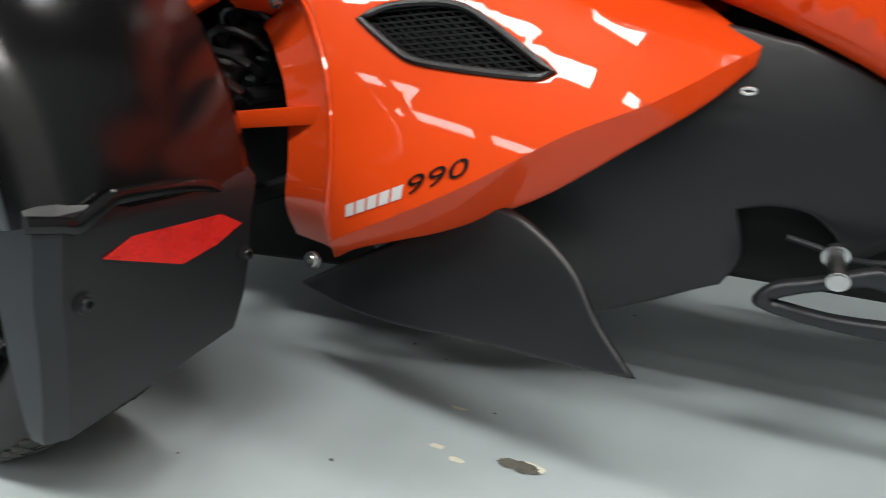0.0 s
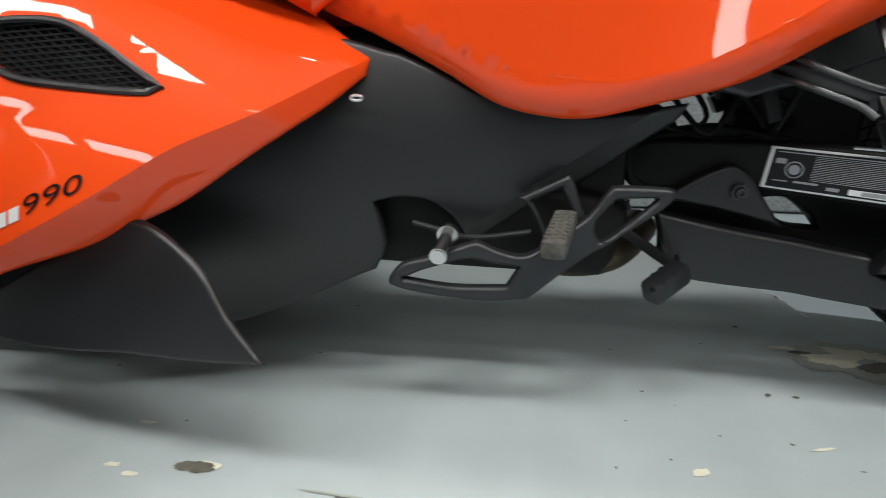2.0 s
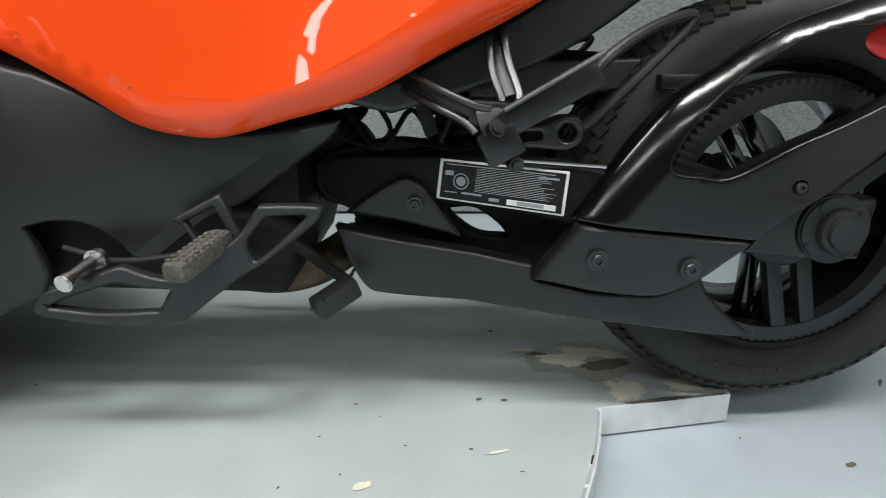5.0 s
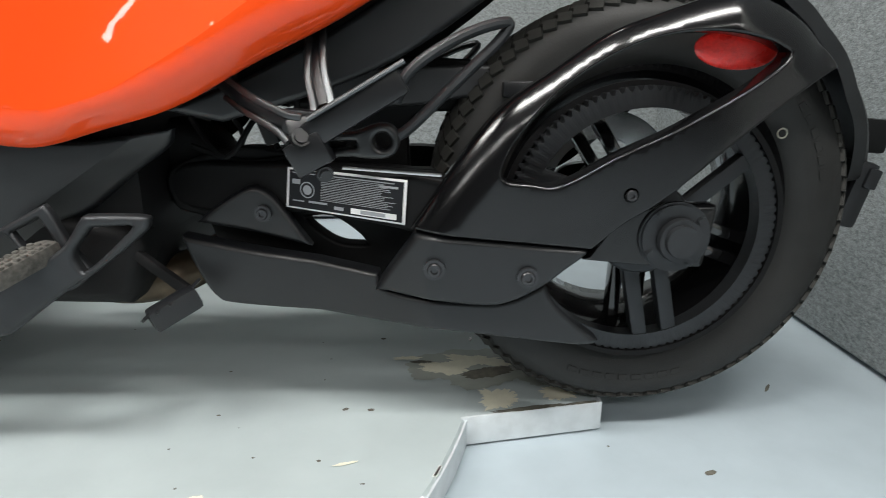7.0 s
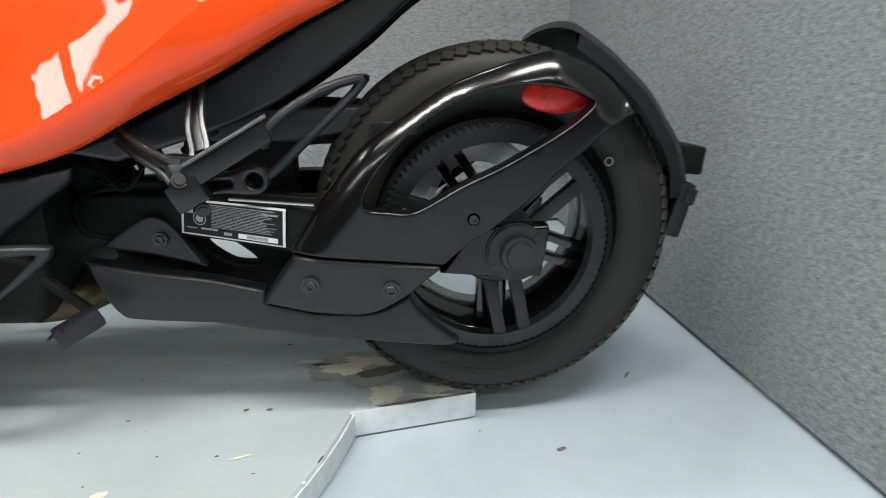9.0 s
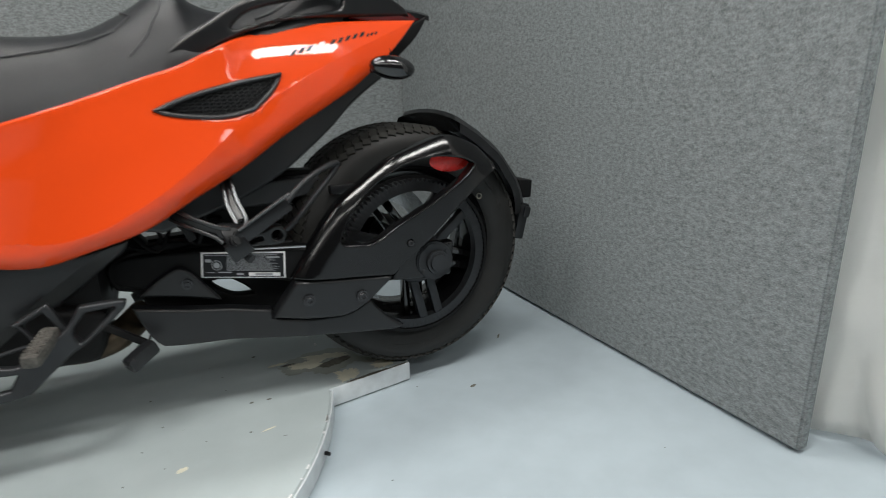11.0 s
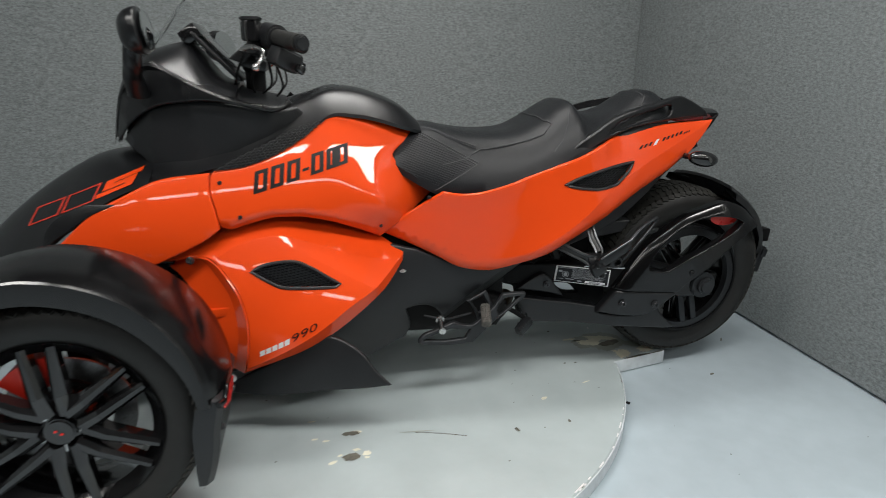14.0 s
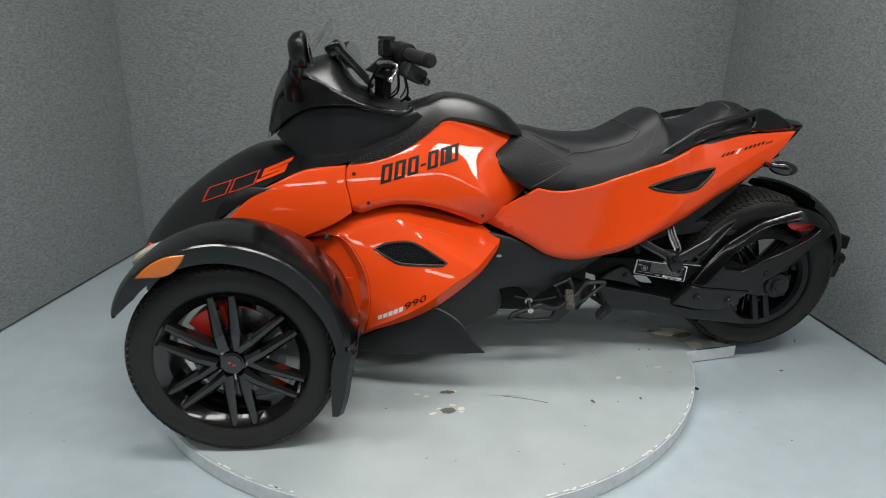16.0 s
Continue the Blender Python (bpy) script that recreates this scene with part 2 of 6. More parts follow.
def bar(bm, a, b, w, h, up=(0, 1, 0), bevel=0.003):
    """A bevelled bar from a to b: w across the up direction, h along it."""
    a, b = Vector(a), Vector(b)
    zx = (b - a).normalized()
    zy = zx.cross(Vector(up)).normalized()
    zz = zx.cross(zy)
    m = Matrix((( zx.x, zy.x, zz.x, 0), (zx.y, zy.y, zz.y, 0), (zx.z, zy.z, zz.z, 0), (0, 0, 0, 1)))
    m = Matrix.Translation((a + b) / 2) @ m
    return box(bm, (b - a).length, w, h, m, bevel)


def cyl(bm, a, b, r, r2=None, seg=24, bevel=0.0):
    a, b = Vector(a), Vector(b)
    q = (b - a).to_track_quat("Z", "Y").to_matrix().to_4x4()
    res = bmesh.ops.create_cone(bm, cap_ends=True, segments=seg, radius1=r, radius2=r if r2 is None else r2, depth=(b - a).length,
                                matrix=Matrix.Translation((a + b) / 2) @ q)
    if bevel:
        es = [e for e in {e for v in res["verts"] for e in v.link_edges} if any(len(f.verts) > 4 for f in e.link_faces)]
        bmesh.ops.bevel(bm, geom=es, offset=bevel, segments=2, affect="EDGES")
    return bm


def tube(bm, pts, r, seg=10, closed=False, n=5, flat=1.0, up=(0, 1, 0)):
    """A round or flattened bar along a smoothed line of points."""
    ps = smooth_loop(pts, n, closed) if n > 1 else [Vector(p) for p in pts]
    k = len(ps)
    rings = []
    for i, p in enumerate(ps):
        t = (ps[(i + 1) % k] - ps[i - 1]) if closed else (ps[min(i + 1, k - 1)] - ps[max(i - 1, 0)])
        t.normalize()
        side = t.cross(Vector(up))
        if side.length < 1e-4:
            side = t.cross(Vector((1, 0, 0.1)))
        side.normalize()
        u = side.cross(t)
        rr = r(i / max(1, k - 1)) if callable(r) else r
        rings.append([bm.verts.new(p + side * rr * math.cos(a) + u * rr * flat * math.sin(a)) for a in [2 * math.pi * j / seg for j in range(seg)]])
    for i in range(k if closed else k - 1):
        A, B = rings[i], rings[(i + 1) % k]
        for j in range(seg):
            bm.faces.new((A[j], A[(j + 1) % seg], B[(j + 1) % seg], B[j]))
    if not closed:
        bm.faces.new(list(reversed(rings[0])))
        bm.faces.new(rings[-1])
    return bm


def spin(bm, prof, centre, axis="y", seg=64, a0=0.0, a1=2 * math.pi, closed_prof=False):
    """Turns a profile of (radius, offset along the axis) round the axis."""
    full = abs(a1 - a0 - 2 * math.pi) < 1e-6
    n = seg if full else seg + 1
    rings = []
    for i in range(n):
        a = a0 + (a1 - a0) * i / seg
        rings.append([bm.verts.new(Vector(centre) + Vector((r * math.cos(a), o, r * math.sin(a)))) for r, o in prof])
    k = len(prof)
    for i in range(seg if full else seg):
        A, B = rings[i], rings[(i + 1) % n]
        for j in range(k if closed_prof else k - 1):
            bm.faces.new((A[j], A[(j + 1) % k], B[(j + 1) % k], B[j]))
    if not full and closed_prof:
        bm.faces.new(rings[0])
        bm.faces.new(list(reversed(rings[-1])))
    return bm


def loft(bm, stations, across=17, thick=0.01, p=2.2, q=1.0, shoulder=0.0):
    """A crowned cover along x: stations (x, half width, edge z, crown z)."""
    top, low = [], []
    for x, w, ze, zc in stations:
        rt, rl = [], []
        for j in range(across):
            s = -1 + 2 * j / (across - 1)
            s = math.copysign(abs(s) ** 0.8, s)
            zz = ze + (zc - ze) * (1 - abs(s) ** p) ** q
            if shoulder:
                t = abs(s)
                zz = ze + (zc - ze) * (1 - .14 * (t / shoulder) ** 2 if t < shoulder else .86 * (1 - ((t - shoulder) / (1 - shoulder)) ** 1.25))
            rt.append(bm.verts.new((x, s * w, zz)))
            rl.append(bm.verts.new((x, s * w * 0.97, zz - thick)))
        top.append(rt)
        low.append(rl)
    for i in range(len(top) - 1):
        for j in range(across - 1):
            bm.faces.new((top[i][j], top[i + 1][j], top[i + 1][j + 1], top[i][j + 1]))
            bm.faces.new((low[i][j], low[i][j + 1], low[i + 1][j + 1], low[i + 1][j]))
        for j in (0, across - 1):
            bm.faces.new((top[i][j], low[i][j], low[i + 1][j], top[i + 1][j]))
    for i in (0, len(top) - 1):
        for j in range(across - 1):
            bm.faces.new((top[i][j], top[i][j + 1], low[i][j + 1], low[i][j]))
    return bm


def spline_stations(st, n=6):
    return [tuple(v) for v in smooth4(st, n)]


def smooth4(st, n):
    out = []
    k = len(st)
    for i in range(k - 1):
        p0, p1, p2, p3 = (np.array(st[min(max(i + d, 0), k - 1)], float) for d in (-1, 0, 1, 2))
        for s in range(n):
            t = s / n
            out.append(0.5 * (2 * p1 + (p2 - p0) * t + (2 * p0 - 5 * p1 + 4 * p2 - p3) * t * t + (3 * p1 - p0 - 3 * p2 + p3) * t ** 3))
    out.append(np.array(st[-1], float))
    return out


# ---- the room ----
FZ = -0.014


def slab(name, corners, h0, h1, thick, mat, label, category, lean=0.0):
    """An upright panel along a line in plan, with thickness behind it."""
    (x0, y0), (x1, y1) = corners
    d = Vector((x1 - x0, y1 - y0, 0))
    nrm = Vector((-d.y, d.x, 0)).normalized() * thick
    bm = bmesh.new()
    vs = [bm.verts.new(v) for v in ((x0, y0, h0), (x1, y1, h0), (x1, y1, h1), (x0, y0, h1))]
    ws = [bm.verts.new(v.co + nrm) for v in vs]
    bm.faces.new(vs)
    bm.faces.new(list(reversed(ws)))
    for i in range(4):
        bm.faces.new((vs[i], vs[i - 1], ws[i - 1], ws[i]))
    for v in (vs[3], ws[3]):
        v.co.y -= lean
    bmesh.ops.bevel(bm, geom=bm.edges[:], offset=0.006, segments=2, affect="EDGES")
    return tagged(mesh_object(name, bm, mat), label, category, kind="structure")


bm = bmesh.new()
bmesh.ops.create_grid(bm, x_segments=60, y_segments=60, size=4.5, matrix=Matrix.Translation((-1, -1.6, FZ)))
tagged(mesh_object("floor", bm, FLOORPAINT), "pale blue-grey painted concrete floor with faint scuffs", "floor", kind="structure")
slab("wall_back", ((0.60, 1.362), (-2.80, 1.285)), FZ + .008, 2.4, -0.06, FABRIC, "grey carpet-covered display partition behind the trike", "partition")
slab("wall_right", ((0.533, -0.772), (0.552, 1.355)), FZ + .008, 2.4, -0.032, FABRIC, "grey carpet-covered display partition with a clean end", "partition", 0.09)
slab("wall_left", ((-2.775, 1.283), (-3.13, -1.1)), FZ + .008, 2.4, -0.06, FABRIC, "grey carpet-covered display partition beside the front", "partition")
# Unseen ceiling and outer walls enclose the lamps, dark to hold bounced light down.
bm = box(bmesh.new(), 9.2, 9.2, 0.1, Matrix.Translation((-1, -1.6, 2.78)))
tagged(mesh_object("ceiling", bm, CEIL, False), "plain ceiling, unseen, kept dark to limit fill light", "ceiling", kind="structure")
for nm, c in (("wall_far_north", ((3.5, 2.85), (-5.5, 2.85))), ("wall_far_south", ((-5.5, -6.0), (3.5, -6.0))), ("wall_far_east", ((3.45, -6.0), (3.45, 2.85))), ("wall_far_west", ((-5.45, 2.85), (-5.45, -6.0)))):
    slab(nm, c, FZ, 2.75, -0.1, OUTER, "plain grey unseen wall added to close the room", "wall")

# turntable: a raised disc with a ramp tab under the back wheel
DISC = (-1.232, 0.103, 1.0145)
D = 0.035
bm = bmesh.new()
prof = [(0.0, D), (0.5, D), (DISC[2] - 0.004, D), (DISC[2], D - 0.004), (DISC[2], FZ)]
n = 160
rings = []
for r, z in prof[1:]:
    rings.append([bm.verts.new((DISC[0] + r * math.cos(2 * math.pi * i / n), DISC[1] + r * math.sin(2 * math.pi * i / n), z)) for i in range(n)])
bm.faces.new(rings[0])
for A, B in zip(rings, rings[1:]):
    for i in range(n):
        bm.faces.new((A[i], A[(i + 1) % n], B[(i + 1) % n], B[i]))
turntable = thing("turntable", "round grey painted turntable platform with chipped edges", "platform")
part("disc", bm, DISCPAINT, turntable)
TAB = [(-0.252, -0.138), (-0.032, -0.095), (-0.032, 0.20), (-0.30, 0.26), (-0.40, 0.05)]
bm = bmesh.new()
vs = [bm.verts.new((x, y, D - 0.0006)) for x, y in TAB]
ws = [bm.verts.new((x, y, FZ + .012)) for x, y in TAB]
bm.faces.new(vs)
for i in range(len(TAB)):
    bm.faces.new((vs[i], vs[i - 1], ws[i - 1], ws[i]))
tab = part("tab", bm, DISCPAINT, turntable, "grey ramp tab with flaked paint", False)
EDGE = material("pale_edge_paint", (0.56, 0.6, 0.62), 0.45, var=0.18, scale=40)
CREAM = material("cream_undercoat", (0.7, 0.68, 0.55), 0.7, var=0.12, scale=60)
GRIME = material("grime", (0.11, 0.105, 0.085), 0.8, var=0.5, scale=90)
OLIVE = material("olive_tone", (0.3, 0.325, 0.285), 0.35, var=0.25, scale=20)
bm = bmesh.new()
bar(bm, (-.253, -.140, .0135), (-.031, -.0965, .0135), 0.047, 0.004, up=(0.19, -0.98, 0), bevel=0.001)
part("edge_strip", bm, EDGE, tab, "pale painted steel edge")
bm = bmesh.new()
bar(bm, (-.031, -.097, .0135), (-.031, .2, .0135), 0.047, 0.004, up=(1, 0, 0), bevel=0.001)
part("edge_strip", bm, EDGE, tab, "pale painted steel edge")
bm = bmesh.new()
n = 200
for r0, r1, z0, z1 in ((DISC[2], DISC[2] + .003, D - .003, FZ + .004),):
    rr = [[bm.verts.new((DISC[0] + r * math.cos(2 * math.pi * i / n), DISC[1] + r * math.sin(2 * math.pi * i / n), z)) for r, z in ((r0, z0), (r1, z0), (r1, z1), (r0, z1))] for i in range(n)]
    for i in range(n):
        A, B = rr[i], rr[(i + 1) % n]
        for j in range(4):
            bm.faces.new((A[j], A[(j + 1) % 4], B[(j + 1) % 4], B[j]))
part("rim_band", bm, EDGE, turntable, "pale worn rim of the turntable")


def blob(bm, x, y, rx, ry, z, seed, turn=0.0, n=18, rough=0.45):
    """A flat patch with a ragged outline."""
    vs = []
    m = max(n, 12) * (4 if rx > .02 else 1)
    for i in range(m):
        a = 2 * math.pi * i / m
        p = Vector((math.cos(a) * 1.3, math.sin(a) * 1.3, seed * 3.7))
        k = 1 - rough * (.3 + .55 * noise.noise(p * 1.6) + .45 * noise.noise(p * 5.1) + .3 * noise.noise(p * 13))
        k = max(.35, k) / max(abs(math.cos(a)), abs(math.sin(a))) ** .25
        u, v = rx * k * math.cos(a), ry * k * math.sin(a)
        vs.append(bm.verts.new((x + u * math.cos(turn) - v * math.sin(turn), y + u * math.sin(turn) + v * math.cos(turn), z)))
    bm.faces.new(vs)


for k, (x, y, rx, ry, mat, z, tn) in enumerate((
        (-1.19, -.383, .028, .011, GRIME, 8, 0), (-1.175, -.378, .02, .008, CREAM, 6, 0), (-1.195, -.487, .026, .017, GRIME, 8, 0.1), (-1.245, -.502, .018, .006, CREAM, 6, .4), (-1.152, -.478, .014, .012, CREAM, 6, .3), (-1.18, -.459, .014, .006, CREAM, 6, 0), (-1.225, -.476, .01, .005, CREAM, 6, .5), (-1.155, -.496, .009, .005, CREAM, 6, 0),
        (-1.26, -.405, .012, .005, CREAM, 6, 0), (-1.005, -.409, .055, .0022, OLIVE, 6, -.08), (-1.29, -.391, .012, .005, CREAM, 6, 0), (-1.296, -.303, .014, .004, CREAM, 6, 0), (-.584, -.315, .014, .008, CREAM, 6, .5),
        (-.389, -.117, .006, .004, GRIME, 8, 0), (-.428, -.115, .006, .004, GRIME, 8, .6), (-.389, .137, .006, .005, GRIME, 8, 0), (-.411, -.247, .02, .003, CREAM, 6, .3), (-.72, -.456, .006, .012, GRIME, 8, .3), (-.555, -.445, .005, .008, GRIME, 8, 0),
        (-.24, .03, .11, .06, OLIVE, 5, .1), (-.20, .0, .08, .05, OLIVE, 7, .5), (-.27, .02, .06, .028, CREAM, 9, .1), (-.215, .045, .07, .022, CREAM, 10, -.2), (-.20, .0, .05, .02, GRIME, 11, .3), (-.315, .04, .022, .006, GRIME, 9, 0), (-.34, .055, .03, .008, CREAM, 9, 0),
        (-.19, -.085, .034, .036, CREAM, 9, .1), (-.09, -.068, .038, .026, CREAM, 9, .15), (-.145, -.115, .07, .006, GRIME, 12, .19), (-.06, -.10, .03, .004, GRIME, 12, .19), (-.09, -.018, .06, .03, OLIVE, 5, 0))):
    bm = bmesh.new()
    blob(bm, x, y, rx, ry, D + 0.001 + z * 0.0001, k, tn, 26 if rx > .03 else 14, {"olive_tone": .28, "grime": .4, "cream_undercoat": .6}[mat.name])
    part("paint_patch", bm, mat, turntable, {"cream_undercoat": "cream patch of flaked paint", "grime": "dark worn patch", "olive_tone": "olive-toned patch"}[mat.name], False)
bm = bmesh.new()
rnd = random.Random(8)
for i in range(60):
    a = radians(rnd.uniform(-130, 20))
    w = rnd.uniform(.003, .03)
    r = DISC[2] - rnd.uniform(0, .006)
    box(bm, w, .004, .0016, Matrix.Translation((DISC[0] + r * math.cos(a), DISC[1] + r * math.sin(a), D + .0003)) @ pose(0, 0, 0, 0, 0, math.degrees(a) + 90), 0)
tagged(part("rim_chips", bm, WHITE, turntable, "white chips along the rim", False), kind="stuff")
bm = bmesh.new()
for i in range(40):
    x, y = DISC[0] + rnd.uniform(-.9, .9), DISC[1] + rnd.uniform(-.95, .1)
    if math.hypot(x - DISC[0], y - DISC[1]) < .95:
        blob(bm, x, y, rnd.uniform(.001, .004), rnd.uniform(.001, .003), D + .0006, i, 0, 7)
tagged(part("specks", bm, GRIME, turntable, "small dark specks of dirt", False), kind="stuff")
bm = cyl(bmesh.new(), (-.318, -.352, .012), (-.31, -.36, .012), .004, seg=10)
part("rim_bolt", bm, DARK, turntable)
bm = tube(bmesh.new(), [(-1.01, -.411, D + .0005), (-.94, -.43, D + .0005), (-.87, -.456, D + .0005)], 0.0012, 5)
part("scratch", bm, GRIME, turntable, "thin curved scratch")
bm = bmesh.new()
blob(bm, .10, -.205, .012, .005, FZ + .0006, 3, .4)
blob(bm, .31, .03, .02, .003, FZ + .0006, 5, .9)
for i in range(40):
    blob(bm, rnd.uniform(-2.8, .5), rnd.uniform(-1.8, 0), rnd.uniform(.001, .004), rnd.uniform(.001, .003), FZ + .0006, i, 0, 7)
tagged(mesh_object("floor_specks", bm, GRIME, False), "small dark specks lying on the floor", "debris", kind="stuff")

# hanging sheet past the end of the partition
bm = bmesh.new()
cols = []
for i in range(121):
    u = i / 120
    x = .585 + .57 * u
    y = -.70 - 1.7 * u
    f = .03 * math.sin(u * 31) + .02 * math.sin(u * 15 + 1)
    col = []
    for j in range(61):
        z = FZ + 2.3 * (1 - j / 60)
        low = max(0, (.35 - z) / .36)
        fold = .05 * noise.noise(Vector((u * 6, z * 2.2, 0))) + .022 * (1 - abs(noise.noise(Vector((u * 14 + z * 3, z * 5 - u * 6, 4.0)))) * 3) * (.4 + low)
        col.append(bm.verts.new((x + f * .6 * (1 - low) + fold - .03 * low + .05 * low * low, y + f * .3 - .02 * low, max(FZ + .006, z + .02 * low * math.sin(u * 40)))))
    cols.append(col)
for A, B in zip(cols, cols[1:]):
    for j in range(60):
        bm.faces.new((A[j], A[j + 1], B[j + 1], B[j]))
bmesh.ops.solidify(bm, geom=bm.faces[:], thickness=0.003)
tagged(mesh_object("hanging_sheet", bm, SHEET, True, 80), "creased white sheet hanging to the floor", "curtain")

# ---- the trike ----
trike = thing("three_wheeled_motorcycle", "orange and black three-wheeled motorcycle with glossy panels on a turntable", "motorcycle", (-0.9, 0, D))
BACK = Matrix.Translation((0.9, 0, -D))


def tp(name, bm, mat, label="", smooth=True, angle=35, parent=None):
    ob = mesh_object(name, bm, mat, smooth, angle)
    ob.parent = parent or trike
    if parent is None:
        ob.matrix_parent_inverse = BACK
    if label:
        ob["label"] = label
    return ob


def mirrored(bm):
    bmesh.ops.scale(bm, vec=(1, -1, 1), verts=bm.verts)
    return bm


def screw(at, parent=None, r=0.008, mat=None, label="", d=(0, -1, 0)):
    """A socket-headed screw with a washer, facing d."""
    a, v = Vector(at), Vector(d)
    bm = cyl(bmesh.new(), a - v * 0.004, a + v * 0.002, r * 1.5, seg=20, bevel=0.001)
    prof = [(r, .002), (r, .0045), (r * .85, .006), (r * .5, .006), (r * .42, .0025), (.0001, .0025)]
    q = v.to_track_quat("Z", "Y").to_matrix().to_4x4()
    rings = [[bm.verts.new(a + q @ Vector((o * math.cos(t), o * math.sin(t), h))) for t in [2 * math.pi * i / 18 for i in range(18)]] for o, h in prof]
    for A, B in zip(rings, rings[1:]):
        for i in range(18):
            bm.faces.new((A[i], A[(i + 1) % 18], B[(i + 1) % 18], B[i]))
    head = tp("screw", bm, mat or SCREWSTEEL, label, parent=parent)
    return head


def lattice(outline, depth, gap=0.011, bar_w=0.0022, side=-1, sink=0.008, slopes=((1, 0.35), (-0.2, 1))):
    """Crossing bars of a grille, cut to an outline, over a dark backing."""
    lp = [(v[0], v[1]) for v in outline_loop(outline, 3, 0.01)]
    bm = bmesh.new()
    cx = sum(p[0] for p in lp) / len(lp)
    cz = sum(p[1] for p in lp) / len(lp)
    for k, (dx, dz) in enumerate(slopes):
        d = Vector((dx, dz)).normalized()
        nrm = Vector((-d.y, d.x))
        for i in range(-30, 31):
            run = []
            for j in range(-60, 61):
                p = Vector((cx, cz)) + nrm * i * gap + d * j * 0.004
                if inside(p, lp):
                    run.append(p)
            if len(run) > 2:
                vs = []
                for p in (run[0], run[len(run) // 2], run[-1]):
                    vs.append(Vector((p[0], -side * (depth(p[0], p[1]) + sink + 0.001 * k), p[1])))
                for a, b in zip(vs, vs[1:]):
                    bar(bm, a, b, bar_w * 1.4, 0.004, bevel=0)
    return bm


YA = quad((0.569, 0.569, -2.164, 0.279, -0.417, 1.587))
YB = quad((1.67, 1.587, -2.461, 0.446, -0.292, 1.666))
YE0 = quad((0.652, 1.692, 0.264, 0.76, 0.861, 1.379))
YF = quad((0.157, 0.165, -1.194, -0.079, -0.487, 0.958))
def YFF(x, z):
    return YF(x, z) + 0.5 * max(0, lerp(x, [(-.93, .25), (-.87, .302), (-.80, .356), (-.70, .424), (-.62, .475)]) - z) * (1 if x > -.93 else 0)


YG = quad((-0.49, 0.156, 0.374, 0.161, 0.121, -0.016))

# folds of the panels: the skin stands proud along each line
A_FOLD = [(-1.1, .6), (-1.0, .562), (-.92, .530), (-.85, .503), (-.78, .491), (-.71, .489), (-.646, .505), (-.6, .526), (-.536, .562), (-.479, .601), (-.43, .641), (-.391, .673), (-.34, .705), (-.25, .755), (-.1, .82), (.05, .88)]
A_LOW = [(-1.078, .566), (-.997, .533), (-.918, .495), (-.852, .459), (-.8, .446), (-.741, .445), (-.669, .464), (-.579, .491), (-.49, .538), (-.398, .585), (-.303, .643), (-.199, .699), (-.125, .742), (.03, .86)]
E_FOLD = [(-1.56, .20), (-1.475, .252), (-1.427, .279), (-1.344, .321), (-1.279, .355), (-1.225, .387), (-1.176, .417), (-1.1, .452), (-1.035, .492), (-1.0, .512)]
E_BROW = [(-1.56, .535), (-1.504, .559), (-1.457, .585), (-1.388, .6), (-1.34, .598), (-1.27, .575), (-1.2, .548), (-1.12, .52), (-1.03, .497)]


def dense(line):
    return [(v[0], v[1]) for v in smooth_loop(line, 5, False)]


A_FOLD, A_LOW, E_FOLD, E_BROW = (dense(l) for l in (A_FOLD, A_LOW, E_FOLD, E_BROW))


A_HEM = [(x, z + .035) for x, z in A_LOW]
A_PROUD = [(-1.08, .0), (-.9, .002), (-.8, .004), (-.74, .008), (-.68, .017), (-.62, .026), (-.55, .028), (-.46, .02), (-.4, .008), (-.34, .002), (-.2, .0), (.03, .0)]

A_TILT = dense([(-.9, .04), (-.8, .06), (-.7, .15), (-.64, .27), (-.57, .31), (-.4, .31)])
A_PROUD = dense(A_PROUD)


def YAF(x, z):
    """Outer face of the rear side panel: a belly that swells to a crease, a scoop above it and a rolled foot."""
    hem, fold, low = lerp(x, A_HEM), lerp(x, A_FOLD), lerp(x, A_LOW)
    y = YA(x, max(z, .6))
    if z < fold:
        u = max(0, min(1, (z - low + .03) / max(.01, fold - low + .03)))
        y -= lerp(x, A_PROUD) * math.sin(u * math.pi / 2)
        y += .2 * max(0, min(1, (x + .38) / .12)) * (fold - z)
    else:
        h = z - fold
        f = YA(x, max(fold, .6)) - lerp(x, A_PROUD) + lerp(x, A_TILT) * h - .5 * h * h
        k = max(0, min(1, .5 + (f - y) / .02))
        w = max(0, min(1, (-.34 - x) / .06))
        y += w * ((f - y) * (1 - k) - .01 * k * (1 - k))
    return y + 11.0 * max(0, hem - z) ** 2 if x < -.1 else y


def YBF(x, z):
    """Outer face of the tank side: a soft swelling by the knee and a tucked-in foot."""
    c, d = (x + 1.075) * .78 - (z - .664) * .62, (x + 1.075) * .62 + (z - .664) * .78
    y = YB(x, z) - .031 * math.exp(-(c / .065) ** 2 / 2 - (d / .045) ** 2 / 2)
    foot = lerp(x, [(-1.49, .632), (-1.464, .625), (-1.425, .636), (-1.364, .648), (-1.287, .643), (-1.208, .62), (-1.131, .585), (-1.08, .557), (-1.07, .4)])
    return y + 20 * max(0, foot + .03 - z) ** 2


